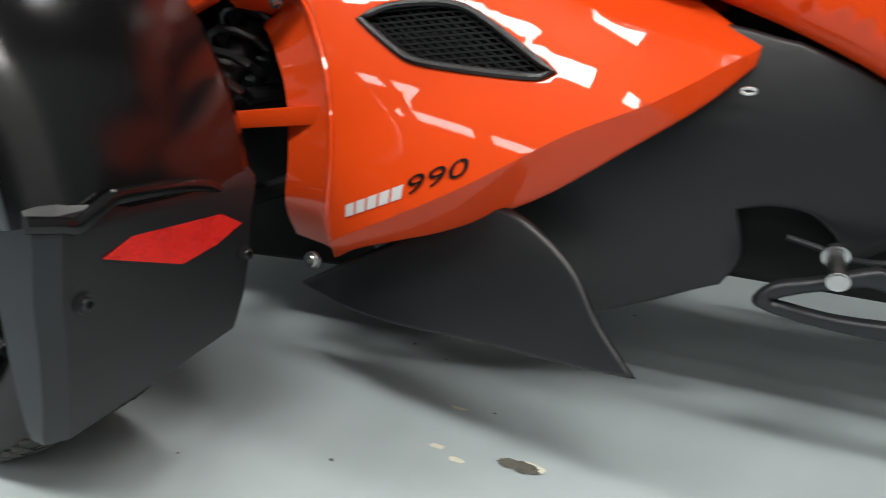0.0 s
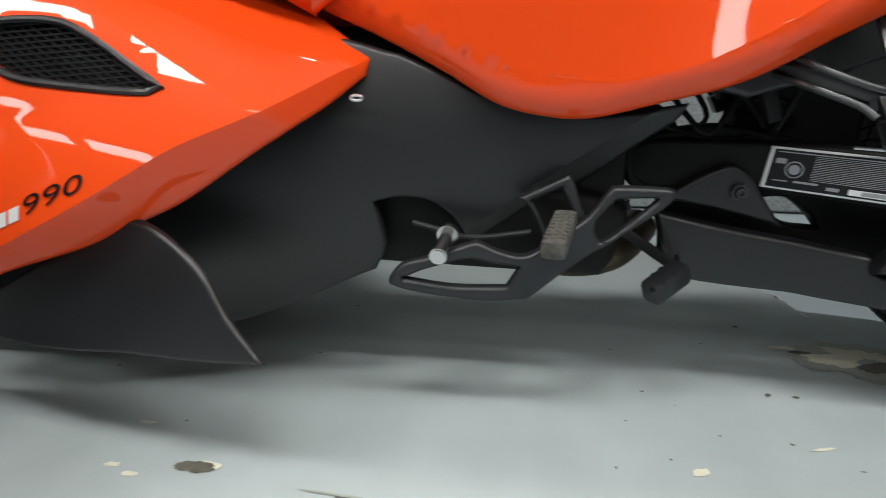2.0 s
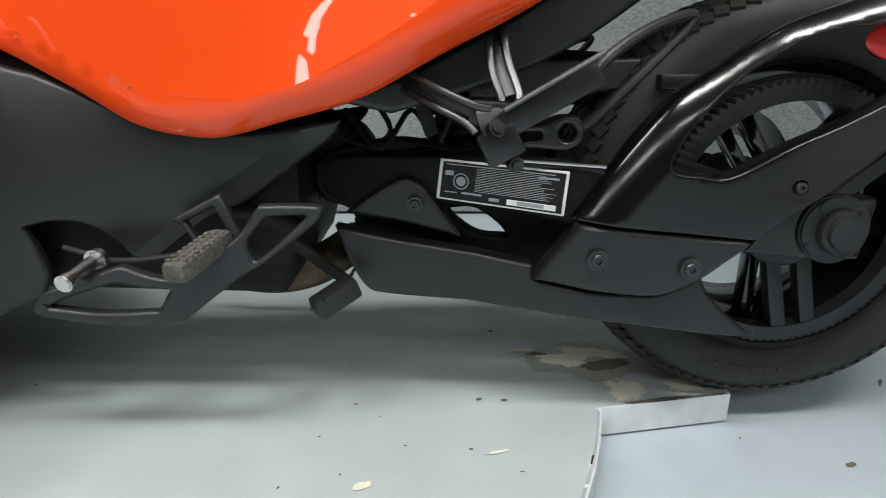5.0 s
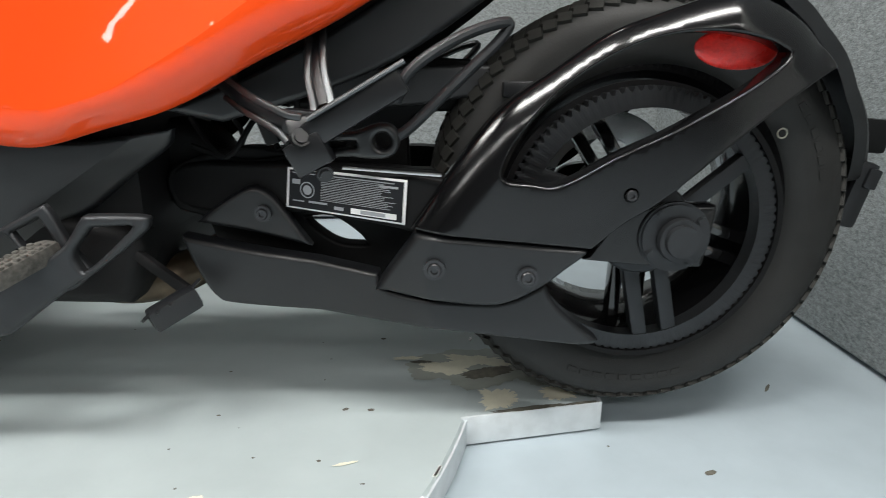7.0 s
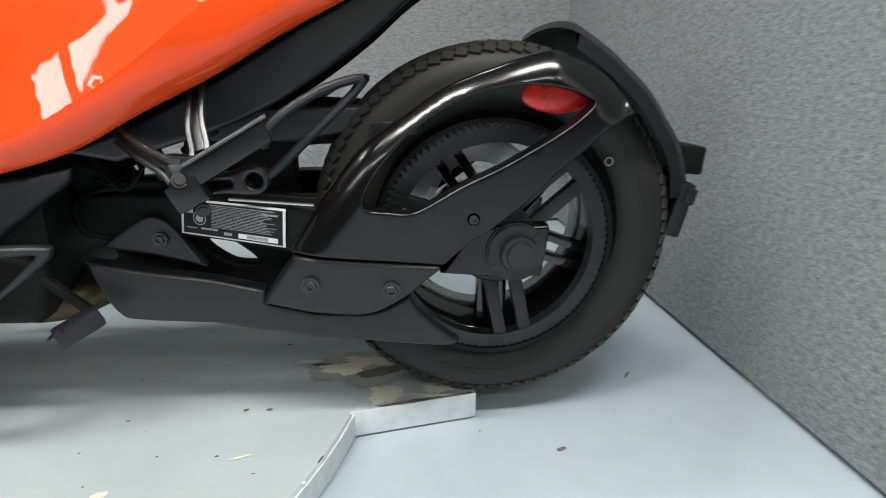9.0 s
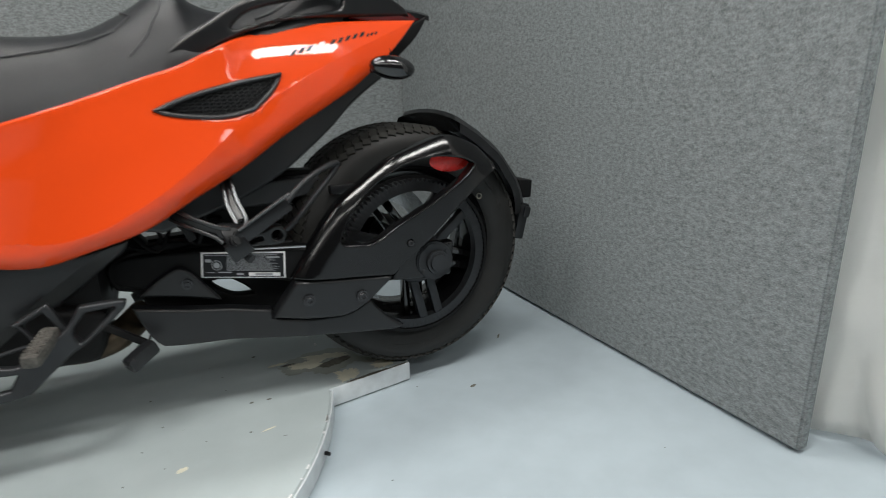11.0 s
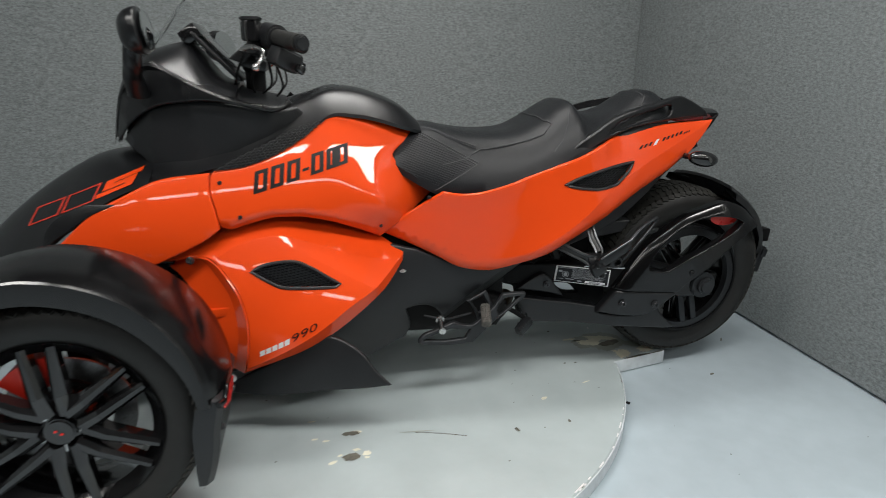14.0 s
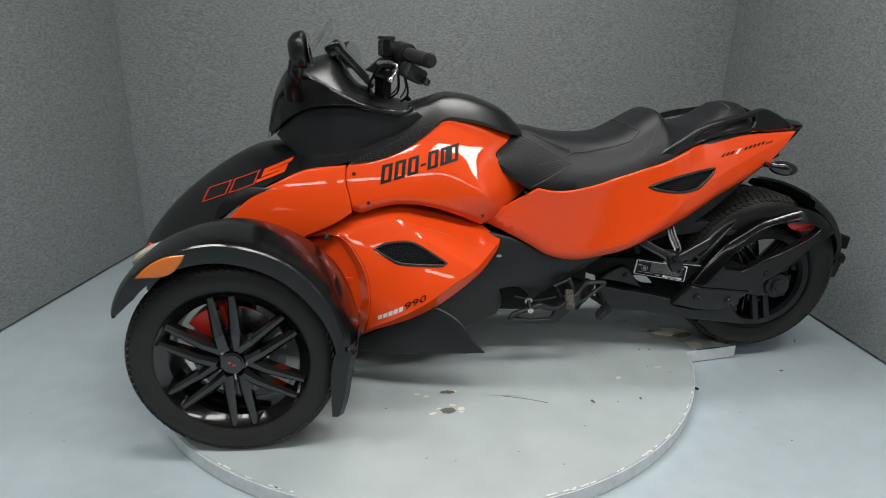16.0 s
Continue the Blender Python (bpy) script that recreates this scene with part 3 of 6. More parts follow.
def YE(x, z):
    """Outer face of the pod: a chamfer along its foot, a brow above the grille and a facet behind it."""
    low, brow = lerp(x, E_FOLD), lerp(x, E_BROW)
    y = YE0(max(x, -1.62), z)
    y += -0.010 * max(0, 1 - (z - low) / .12) if z > low else -0.010 + 0.9 * (low - z)
    facet = (x + 1.256) * .503 + (z - .536) * .863
    y += 0.34 * max(0, facet) * max(0, min(1, (x + 1.36) / .1))
    return y + 0.5 * max(0, z - brow)


REAR_SIDE = [(-1.078, .566, 1), (-.993, .625), (-.896, .689, 1), (-.839, .682), (-.774, .689), (-.668, .718), (-.554, .755), (-.481, .778), (-.377, .824), (-.293, .844), (-.161, .861), (.027, .87, 1), (-.03, .817), (-.125, .742), (-.199, .699), (-.303, .643), (-.398, .585), (-.49, .538), (-.579, .491), (-.669, .464), (-.741, .445), (-.796, .446), (-.852, .459), (-.918, .495), (-.997, .533)]
TANK_SIDE = [(-1.508, .759, 1), (-1.499, .772, 1), (-1.433, .779), (-1.373, .795), (-1.326, .816), (-1.277, .843), (-1.235, .875), (-1.208, .897, 1), (-1.14, .896), (-1.071, .886), (-1.008, .867), (-.959, .838, 1), (-1.011, .806), (-1.03, .785), (-1.009, .76), (-.950, .712), (-.894, .681, 1), (-.99, .616), (-1.08, .557, 1), (-1.131, .585), (-1.208, .62), (-1.287, .643), (-1.364, .648), (-1.425, .636), (-1.464, .625), (-1.490, .632, 1), (-1.497, .677), (-1.508, .721)]
NOSE_SIDE = [(-1.93, .545, 1), (-1.895, .58), (-1.82, .651), (-1.775, .686), (-1.723, .713), (-1.629, .754), (-1.5095, .768, 1), (-1.5095, .721), (-1.4985, .677), (-1.4915, .632, 1), (-1.529, .605), (-1.589, .575), (-1.672, .54), (-1.768, .52)]
POD = [(-1.669, .551, 1), (-1.609, .572), (-1.533, .601), (-1.456, .638), (-1.378, .655), (-1.291, .657), (-1.218, .633), (-1.135, .594), (-1.068, .55), (-1.008, .509, 1), (-1.012, .488, 1), (-1.054, .449), (-1.123, .4), (-1.193, .351), (-1.245, .325), (-1.305, .298), (-1.36, .280), (-1.42, .258), (-1.46, .236, 1), (-1.447, .293), (-1.438, .362), (-1.442, .418), (-1.455, .464), (-1.476, .501), (-1.504, .538), (-1.534, .556), (-1.61, .553)]
POD_GRILLE = [(-1.423, .523, 1), (-1.393, .536), (-1.35, .541), (-1.31, .538), (-1.272, .520), (-1.236, .497), (-1.200, .475, 1), (-1.212, .470), (-1.26, .472), (-1.315, .477), (-1.345, .481), (-1.368, .490)]
TAIL_GRILLE = [(-.533, .700, 1), (-.478, .721), (-.395, .742), (-.303, .758, 1), (-.326, .727), (-.364, .695, 1), (-.42, .685), (-.488, .690)]
COWL_GRILLE = [(-1.501, .774, 1), (-1.432, .809), (-1.355, .842), (-1.292, .869), (-1.212, .888, 1), (-1.261, .852), (-1.318, .819), (-1.373, .796), (-1.433, .780)]
LOWER_SIDE = [(-.973, .515, 1), (-.924, .495), (-.876, .473), (-.821, .455), (-.774, .448), (-.721, .447), (-.677, .452), (-.614, .462, 1), (-.626, .439), (-.671, .407), (-.729, .362), (-.805, .311), (-.870, .273), (-.902, .311), (-.932, .333), (-.971, .338), (-1.003, .331, 1), (-.993, .301), (-.99, .269), (-1.006, .234, 1), (-1.028, .225), (-1.098, .193), (-1.2, .155), (-1.33, .15), (-1.4, .22), (-1.38, .33), (-1.2, .46), (-1.08, .53)]
FIN = [(-1.543, .176, 1), (-1.451, .229), (-1.355, .285), (-1.28, .328), (-1.253, .336), (-1.219, .331), (-1.183, .314), (-1.147, .286), (-1.119, .246), (-1.091, .216), (-1.076, .2, 1), (-1.157, .192), (-1.246, .186), (-1.356, .172), (-1.453, .168)]

for side in (-1, 1):
    rear_side = tp("rear_side_panel", panel(REAR_SIDE, YAF, holes=[TAIL_GRILLE], side=side, step=0.013, rim=0.005, folds=[[p for p in A_FOLD if -.85 < p[0] < -.4], [p for p in A_FOLD if p[0] > -.35]]), ORANGE, "glossy orange rear side panel")
    tank_side = tp("tank_side_panel", panel(TANK_SIDE, YBF, side=side, rim=0.004, step=0.014), ORANGE, "glossy orange tank side panel")
    nose_side = tp("nose_side_panel", panel(NOSE_SIDE, YB, side=side, rim=0.005), ORANGE, "glossy orange nose side panel")
    tp("nose_patch", panel([(-1.918, .59, 1), (-1.843, .638), (-1.79, .674), (-1.73, .70, 1), (-1.805, .698), (-1.865, .672), (-1.9, .638)], lambda x, z: YB(x, z) - .0025, side=side, thick=.004, rim=.002, step=.02), SATIN, "black graphic on the nose panel", parent=nose_side)
    pod = tp("side_pod", panel(POD, YE, holes=[POD_GRILLE], side=side, step=0.012, rim=0.004, folds=[E_FOLD, [(-1.275, .547), (-1.105, .448)], E_BROW]), ORANGE, "glossy orange side pod with grille")
    tp("lower_side_panel", panel(LOWER_SIDE, YFF, side=side, step=0.02, rim=0.006, folds=[[(-.93, .25), (-.87, .302), (-.80, .356), (-.70, .424), (-.62, .475)]]), PLASTIC, "matt black lower side panel")
    tp("deflector", panel(FIN, lambda x, z: YG(x, z) - 0.004 * math.sin(max(0, min(1, (z - .18) / .16)) * math.pi), side=side, thick=0.007, rim=0.006), PLASTIC, "matt black wind deflector")
    for ol, dep, par, sl in ((POD_GRILLE, YE, pod, ((1, .1), (1, -.6))), (TAIL_GRILLE, YAF, rear_side, ((1, .62), (1, 0)))):
        tp("grille", lattice(ol, dep, .0062, 0.0014, side=side, slopes=sl), PLASTIC, "black mesh grille", False, parent=par)
        cxg = sum(p[0] for p in ol) / len(ol)
        czg = sum(p[1] for p in ol) / len(ol)
        tp("grille_back", panel([(cxg + (p[0] - cxg) * 1.04, czg + (p[1] - czg) * 1.04) for p in ol], lambda x, z, f=dep: f(x, z) + 0.02, side=side, rim=0.003, thick=0.004), DARK, parent=par)
        ring = [(v[0], -side * (dep(v[0], v[1]) - 0.001), v[1]) for v in outline_loop(ol, 3, 0.02)]
        tp("grille_rim", tube(bmesh.new(), ring, 0.0045, 8, closed=True, n=1), PLASTIC, parent=par)
    tp("cowl_grille", lattice(COWL_GRILLE, lambda x, z: YB(x, z) - 0.004, 0.0062, 0.0014, side=side, sink=0.0, slopes=((1, .85), (1, .1))), PLASTIC, "black mesh air grille", False)
    tp("cowl_grille_back", panel(COWL_GRILLE, lambda x, z: YB(x, z) + 0.004, side=side, rim=0.004), DARK)
    for sx, sz, f, par in ((-1.485, .745, YB, tank_side), (-1.441, .66, YBF, tank_side), (-1.075, .597, YBF, tank_side), (-.935, .672, YAF, rear_side)):
        screw((sx, -side * f(sx, sz), sz), par, 0.0036, CAST, d=(0, side, 0))
screw((-1.497, -.345, .226), r=0.008, mat=STEEL)
screw((-1.575, YE(-1.6, .545) + .006, .547), r=0.007, mat=STEEL)

bm = tube(bmesh.new(), [(-1.016 + .007 * math.cos(t), -.241, .463 + .003 * math.sin(t)) for t in [2 * math.pi * i / 20 for i in range(20)]], 0.002, 8, closed=True, n=1)
tp("steel_ring", bm, STEEL, "small steel ring fastener")

# intake frame in front of the pod: two raised rims round dark openings
INTAKE = [(-1.66, .553), (-1.61, .553), (-1.57, .557), (-1.534, .556), (-1.504, .538), (-1.476, .501), (-1.455, .464), (-1.442, .418), (-1.438, .362), (-1.447, .293), (-1.46, .236)]
def ribbon(line, thick=0.004):
    """A strip of sheet between rows of points."""
    bm = bmesh.new()
    vs = [[bm.verts.new(p) for p in row] for row in line]
    for A, B in zip(vs, vs[1:]):
        for j in range(len(A) - 1):
            bm.faces.new((A[j], A[j + 1], B[j + 1], B[j]))
    bmesh.ops.recalc_face_normals(bm, faces=bm.faces)
    bmesh.ops.solidify(bm, geom=bm.faces[:], thickness=thick)
    return bm


for side in (-1, 1):
    rows = []
    lp = smooth_loop([(x, YE(x, z), z) for x, z in INTAKE], 4, False)
    for k, p in enumerate(lp):
        q = k / (len(lp) - 1)
        w = min(1, q * 3)
        fx, fz = -.028 * w, -.012 * (1 - q)
        rows.append([(p.x, -side * (p.y + .003), p.z), (p.x + fx, -side * (p.y + .022 + .016 * w), p.z + fz), (p.x + fx * 1.5 - .012 * w, -side * (p.y + .05), p.z + fz * 1.5), (p.x + fx * 1.8 - .06 * w, -side * (p.y + .058 + .012 * w), p.z + fz * 2 - .03 * (1 - q) * w)])
    tp("intake_frame", ribbon(rows), ORANGE, "orange intake frame", angle=25)
    bm = bmesh.new()
    bar(bm, (-1.47, side * .325, .415), (-1.66, side * .305, .392), 0.024, 0.018)
    tp("cross_strut", bm, ORANGE, "orange strut across the intake")
    tp("intake_floor", panel([(-1.76, .15, 1), (-1.50, .165, 1), (-1.46, .45), (-1.52, .56), (-1.64, .58), (-1.78, .5)], lambda x, z: -.20, side=side), DARK)
    # upper and lower arms and spring of the front suspension
    bm = bmesh.new()
    for x0 in (-1.85, -1.6):
        tube(bm, [(x0, side * .16, .30), (-1.79, side * .46, .235)], 0.016, 10, n=1)
    tp("lower_arm", bm, DARK)
    bm = bmesh.new()
    for x0 in (-1.84, -1.62):
        tube(bm, [(x0, side * .2, .43), (-1.79, side * .48, .40)], 0.014, 10, n=1)
    tp("upper_arm", bm, DARK)
    bm = bmesh.new()
    a, b = Vector((-1.66, side * .2, .56)), Vector((-1.70, side * .42, .27))
    cyl(bm, a, b, 0.022, seg=16)
    tp("damper", bm, DARK)
    ax = (b - a).normalized()
    u = ax.cross(Vector((1, 0, 0))).normalized()
    w = ax.cross(u)
    coil = [a + (b - a) * (0.05 + 0.8 * i / 90) + 0.042 * (u * math.cos(i * 0.55) + w * math.sin(i * 0.55)) for i in range(91)]
    tp("coil_spring", tube(bmesh.new(), coil, 0.0065, 8, n=1), SATIN, "black coil spring")

# black covers along the middle
def satin_loft(name, st, mat, label, **kw):
    return tp(name, loft(bmesh.new(), spline_stations(st), **kw), mat, label)


satin_loft("tank_cover", [(-1.66, .27, .735, .80), (-1.5, .245, .775, .87), (-1.37, .225, .805, .92), (-1.27, .19, .85, .95), (-1.2, .155, .9, .972), (-1.14, .148, .9, .97), (-1.08, .145, .89, .956), (-1.0, .14, .866, .923), (-.94, .118, .848, .872)], SATIN, "satin black tank cover", across=41, shoulder=0.5)
satin_loft("hood", [(-2.235, .05, .41, .43), (-2.2, .12, .43, .49), (-2.12, .2, .46, .585), (-2.03, .245, .51, .665), (-1.93, .265, .575, .735), (-1.83, .272, .655, .787), (-1.74, .272, .71, .80), (-1.655, .268, .745, .80)], SATIN, "satin black hood", across=25)
satin_loft("front_bumper", [(-2.22, .1, .30, .36), (-2.15, .2, .31, .43), (-2.05, .25, .32, .47), (-1.9, .26, .33, .52), (-1.75, .25, .34, .52)], PLASTIC, "black lower nose", across=15)
seat = satin_loft("seat", [(-1.045, .13, .782, .80), (-1.025, .168, .762, .828), (-.96, .195, .722, .858), (-.90, .211, .692, .862), (-.84, .22, .682, .85), (-.75, .224, .69, .84), (-.65, .226, .722, .845), (-.58, .227, .745, .874), (-.51, .222, .757, .918), (-.472, .222, .765, .932), (-.44, .215, .775, .903), (-.38, .19, .81, .886), (-.30, .175, .83, .903), (-.22, .155, .85, .953), (-.17, .135, .862, .958), (-.145, .12, .87, .935)], VINYL, "black stitched vinyl two-level seat", across=41, thick=0.02, p=3.3, q=0.8)
# seams of the seat
def seat_z(x, y, st=[(-1.045, .13, .782, .80), (-1.025, .168, .762, .828), (-.96, .195, .722, .858), (-.90, .211, .692, .862), (-.84, .22, .682, .85), (-.75, .224, .69, .84), (-.65, .226, .722, .845), (-.58, .227, .745, .874), (-.51, .222, .757, .918), (-.472, .222, .765, .932), (-.44, .215, .775, .903), (-.38, .19, .81, .886), (-.30, .175, .83, .903), (-.22, .155, .85, .953), (-.17, .135, .862, .958), (-.145, .12, .87, .935)]):
    w = lerp(x, [(s[0], s[1]) for s in st])
    ze = lerp(x, [(s[0], s[2]) for s in st])
    zc = lerp(x, [(s[0], s[3]) for s in st])
    s = min(0.995, abs(y) / w)
    return ze + (zc - ze) * (1 - s ** 3.3) ** 0.8


def seam(line, off=0.0015, r=0.0014):
    pts = []
    for (x0, y0), (x1, y1) in zip(line, line[1:]):
        m = max(2, int(math.hypot(x1 - x0, y1 - y0) / 0.01))
        pts += [(x0 + (x1 - x0) * i / m, y0 + (y1 - y0) * i / m) for i in range(m)]
    tp("seam", tube(bmesh.new(), [(x, y, seat_z(x, y) + off) for x, y in pts], r, 6, n=1), THREAD, "dull grey stitched seam", parent=seat)


for s in (-1, 1):
    for k in (0, .006):
        seam([(-.936, s * (.084 - k)), (-.883, s * (.12 - k)), (-.825, s * (.147 - k)), (-.773, s * (.166 - k))])
    seam([(-.772, s * .163), (-.823, s * .183), (-.868, s * .188), (-.902, s * .19)])
    seam([(-.772, s * .163), (-.74, s * .162), (-.655, s * .158), (-.581, s * .165), (-.549, s * .145), (-.565, s * .11), (-.57, 0)])
    seam([(-.559, s * .208), (-.527, s * .192), (-.503, s * .164), (-.486, s * .124), (-.482, s * .081), (-.48, 0)])
    seam([(-.33, s * .15), (-.25, s * .125), (-.22, s * .09), (-.215, 0)])

# upper fairing round the instruments
def YT(x, z):
    return -lerp(x, [(-1.79, .02), (-1.76, .07), (-1.72, .14), (-1.65, .205), (-1.55, .24), (-1.45, .235), (-1.35, .205), (-1.25, .15)]) * (1 - 0.05 * max(0, z - .92) / .12)


FAIRING = [(-1.775, .815, 1), (-1.765, .86), (-1.74, .93), (-1.71, .98), (-1.67, 1.02), (-1.628, 1.038, 1), (-1.573, 1.006), (-1.512, .974), (-1.457, .951), (-1.4, .934), (-1.331, .928), (-1.312, .944, 1), (-1.30, .927), (-1.35, .909), (-1.425, .928), (-1.5, .939), (-1.562, .937), (-1.624, .927), (-1.687, .895), (-1.745, .845)]
RECESS = [(-1.75, .83, 1), (-1.687, .898), (-1.624, .93), (-1.562, .94), (-1.5, .942), (-1.425, .931), (-1.35, .913), (-1.29, .92, 1), (-1.25, .88), (-1.33, .84), (-1.42, .80), (-1.50, .775), (-1.60, .76), (-1.655, .765), (-1.69, .79)]
for side in (-1, 1):
    tp("fairing_side", panel(FAIRING, YT, side=side, rim=0.008), SATIN, "satin black fairing side")
    tp("fairing_recess", panel(RECESS, lambda x, z: YT(x, z) * 0.93 + 0.01, side=side, rim=0.008), PLASTIC, "matt black fairing recess")
satin_loft("fairing_top", [(-1.785, .03, .82, .84), (-1.762, .07, .89, .94), (-1.735, .12, .945, 1.0), (-1.70, .17, .985, 1.048), (-1.64, .208, 1.024, 1.07), (-1.575, .214, 1.0, 1.086), (-1.54, .214, .984, 1.066), (-1.49, .212, .961, .998), (-1.44, .2, .945, .98)], SATIN, "satin black fairing front", across=31, p=2.2)
satin_loft("dashboard", [(-1.55, .16, .985, 1.01), (-1.45, .16, .94, .97), (-1.32, .14, .92, .94)], PLASTIC, "black dashboard", across=11)
bm = bmesh.new()
box(bm, .055, .17, .042, pose(-1.553, 0, 1.103, 0, -35, 0), 0.012)
tp("instrument_hood", bm, GLOSSBLACK, "black instrument cluster hood")
GLASS = bpy.data.materials.new("smoked_glass")
GLASS.use_nodes = True
gb = GLASS.node_tree.nodes["Principled BSDF"]
gb.inputs["Base Color"].default_value = (0.92, 0.93, 0.93, 1)
gb.inputs["Roughness"].default_value = 0.03
gb.inputs["Transmission Weight"].default_value = 1.0
gb.inputs["IOR"].default_value = 1.05
screen = satin_loft("windscreen", [(-1.70, .15, 1.0, 1.03), (-1.65, .14, 1.05, 1.09), (-1.61, .12, 1.10, 1.14), (-1.58, .09, 1.15, 1.18), (-1.565, .04, 1.18, 1.195)], GLASS, "clear low windscreen", across=13, thick=0.003)
screen.visible_shadow = False

# mirrors, bars and controls
MIRROR = material("mirror_glass", (0.7, 0.72, 0.72), 0.03, metal=1.0, var=0.02)
for s in (-1, 1):
    bm = tube(bmesh.new(), [(-1.665, s * .2, .955), (-1.66, s * .25, 1.0), (-1.645, s * .30, 1.03), (-1.635 + .045 * (s + 1), s * .325, 1.07)], lambda q: .027 - .008 * q, 16, flat=.5)
    mirror = tp("mirror", bm, SATIN, "black wing mirror")
    m = pose(-1.607, s * .345, 1.10, 0, -6, 3) if s < 0 else pose(-1.53, .36, 1.08, 0, -12, -20)
    bm = bmesh.new()
    bmesh.ops.create_uvsphere(bm, u_segments=28, v_segments=16, radius=1)
    for v in bm.verts:
        v.co = Vector((v.co.x * .044 if v.co.x < 0 else v.co.x * .012, math.copysign(abs(v.co.y) ** .8, v.co.y) * .075, math.copysign(abs(v.co.z) ** .75, v.co.z) * .05))
    bmesh.ops.transform(bm, matrix=m, verts=bm.verts)
    tp("housing", bm, SATIN, parent=mirror).matrix_parent_inverse = Matrix()
    bm = bmesh.new()
    bmesh.ops.create_uvsphere(bm, u_segments=28, v_segments=10, radius=1, matrix=m @ pose(.014, 0, 0) @ Matrix.Diagonal((.003, .069, .045, 1)))
    tp("mirror_glass", bm, MIRROR, "mirror glass", parent=mirror).matrix_parent_inverse = Matrix()
    tp("handlebar", tube(bmesh.new(), [(-1.42, s * .02, 1.02), (-1.40, s * .10, 1.05), (-1.36, s * .18, 1.085), (-1.32, s * .255, 1.092)], 0.013, 12), SATIN, "black handlebar")
    g0, g1 = Vector((-1.325, s * .24, 1.094)), Vector((-1.266, s * .375, 1.079))
    pts = [g0.lerp(g1, i / 60) for i in range(61)]
    tp("grip", tube(bmesh.new(), pts, lambda q: .026 if q < .06 else (.0205 if q > .93 else .019 + .0011 * (int(q * 60) % 3 > 0)), 20, n=1), RUBBER, "ribbed black rubber grip", angle=60)
    dg = (g1 - g0).normalized()
    tp("bar_end", cyl(bmesh.new(), g1, g1 + dg * .012, .0195, .017, seg=24, bevel=.003), PLASTIC, "black bar end cap")
    bm = cyl(bmesh.new(), g0 - dg * .06, g0 + dg * .012, .032, .03, seg=20, bevel=.005)
    tp("switch_box", bm, PLASTIC, "black switch housing")
    tp("switch_pod", box(bmesh.new(), .075, .05, .045, pose(-1.308, s * .27, 1.042, 10, 22, s * -40), .012), PLASTIC, "black switch housing under the grip")
    tp("switch_button", box(bmesh.new(), .022, .02, .02, pose(-1.272, s * .295, 1.02, 10, 30, s * -40), .005), GLOSSBLACK)
    tp("bar_clamp", box(bmesh.new(), .04, .04, .05, pose(-1.375, s * .19, 1.075, 0, 12, s * -50), .008), SATIN)
    bm = tube(bmesh.new(), [(-1.41, s * .23, 1.066), (-1.386, s * .26, 1.071), (-1.357, s * .29, 1.062), (-1.360, s * .31, 1.043), (-1.372, s * .32, 1.027)], lambda q: 0.006 - 0.002 * q, 10)
    tp("hand_lever", bm, STEEL, "polished metal hand lever")
    bm = bmesh.new()
    bmesh.ops.create_uvsphere(bm, u_segments=12, v_segments=8, radius=.0095, matrix=Matrix.Translation((-1.373, s * .322, 1.024)))
    tp("lever_ball", bm, STEEL, "polished ball end of the lever")
    bm = cyl(bmesh.new(), (-1.385, s * .21, 1.085), (-1.385, s * .21, 1.132), .0255, seg=28, bevel=.003)
    reservoir = tp("fluid_reservoir", bm, GLOSSBLACK, "black fluid reservoir")
    tp("cap", cyl(bmesh.new(), (-1.385, s * .21, 1.1325), (-1.385, s * .21, 1.142), .0275, seg=28, bevel=.003), PLASTIC, parent=reservoir)
    for pts in ([(-1.37, s * .2, 1.05), (-1.40, s * .13, .99), (-1.40, s * .06, .95)], [(-1.35, s * .21, 1.04), (-1.35, s * .12, .98), (-1.38, s * .05, .95)], [(-1.41, s * .17, 1.06), (-1.44, s * .12, 1.0), (-1.45, s * .06, .955)], [(-1.33, s * .23, 1.03), (-1.32, s * .16, .975), (-1.34, s * .08, .945)]):
        tp("cable", tube(bmesh.new(), pts, .0032, 8), DARK, "black control cable")
tp("dash_flap", panel([(-1.455, 1.043, 1), (-1.403, 1.085, 1), (-1.39, 1.06, 1), (-1.42, 1.03, 1)], lambda x, z: -.14, thick=.01, rim=.004), SATIN, "black flap beside the instruments")
bm = bar(bmesh.new(), (-1.548, 0, 1.108), (-1.432, 0, .985), .2, .012, up=(.72, 0, .68), bevel=.008)
panel_body = tp("instrument_panel", bm, SATIN, "black instrument panel sloping towards the rider")
tp("display", bar(bmesh.new(), (-1.535, 0, 1.115), (-1.445, 0, 1.019), .15, .004, up=(.72, 0, .68), bevel=.001), GLOSSBLACK, "dark glossy display", parent=panel_body)
tp("steering_stem", cyl(bmesh.new(), (-1.40, 0, .93), (-1.40, 0, 1.035), .028, seg=20, bevel=.004), DARK, "black steering stem")
tp("triple_clamp", box(bmesh.new(), .07, .22, .03, pose(-1.395, 0, 1.03, 0, 12, 0), .01), SATIN, "black bar clamp")

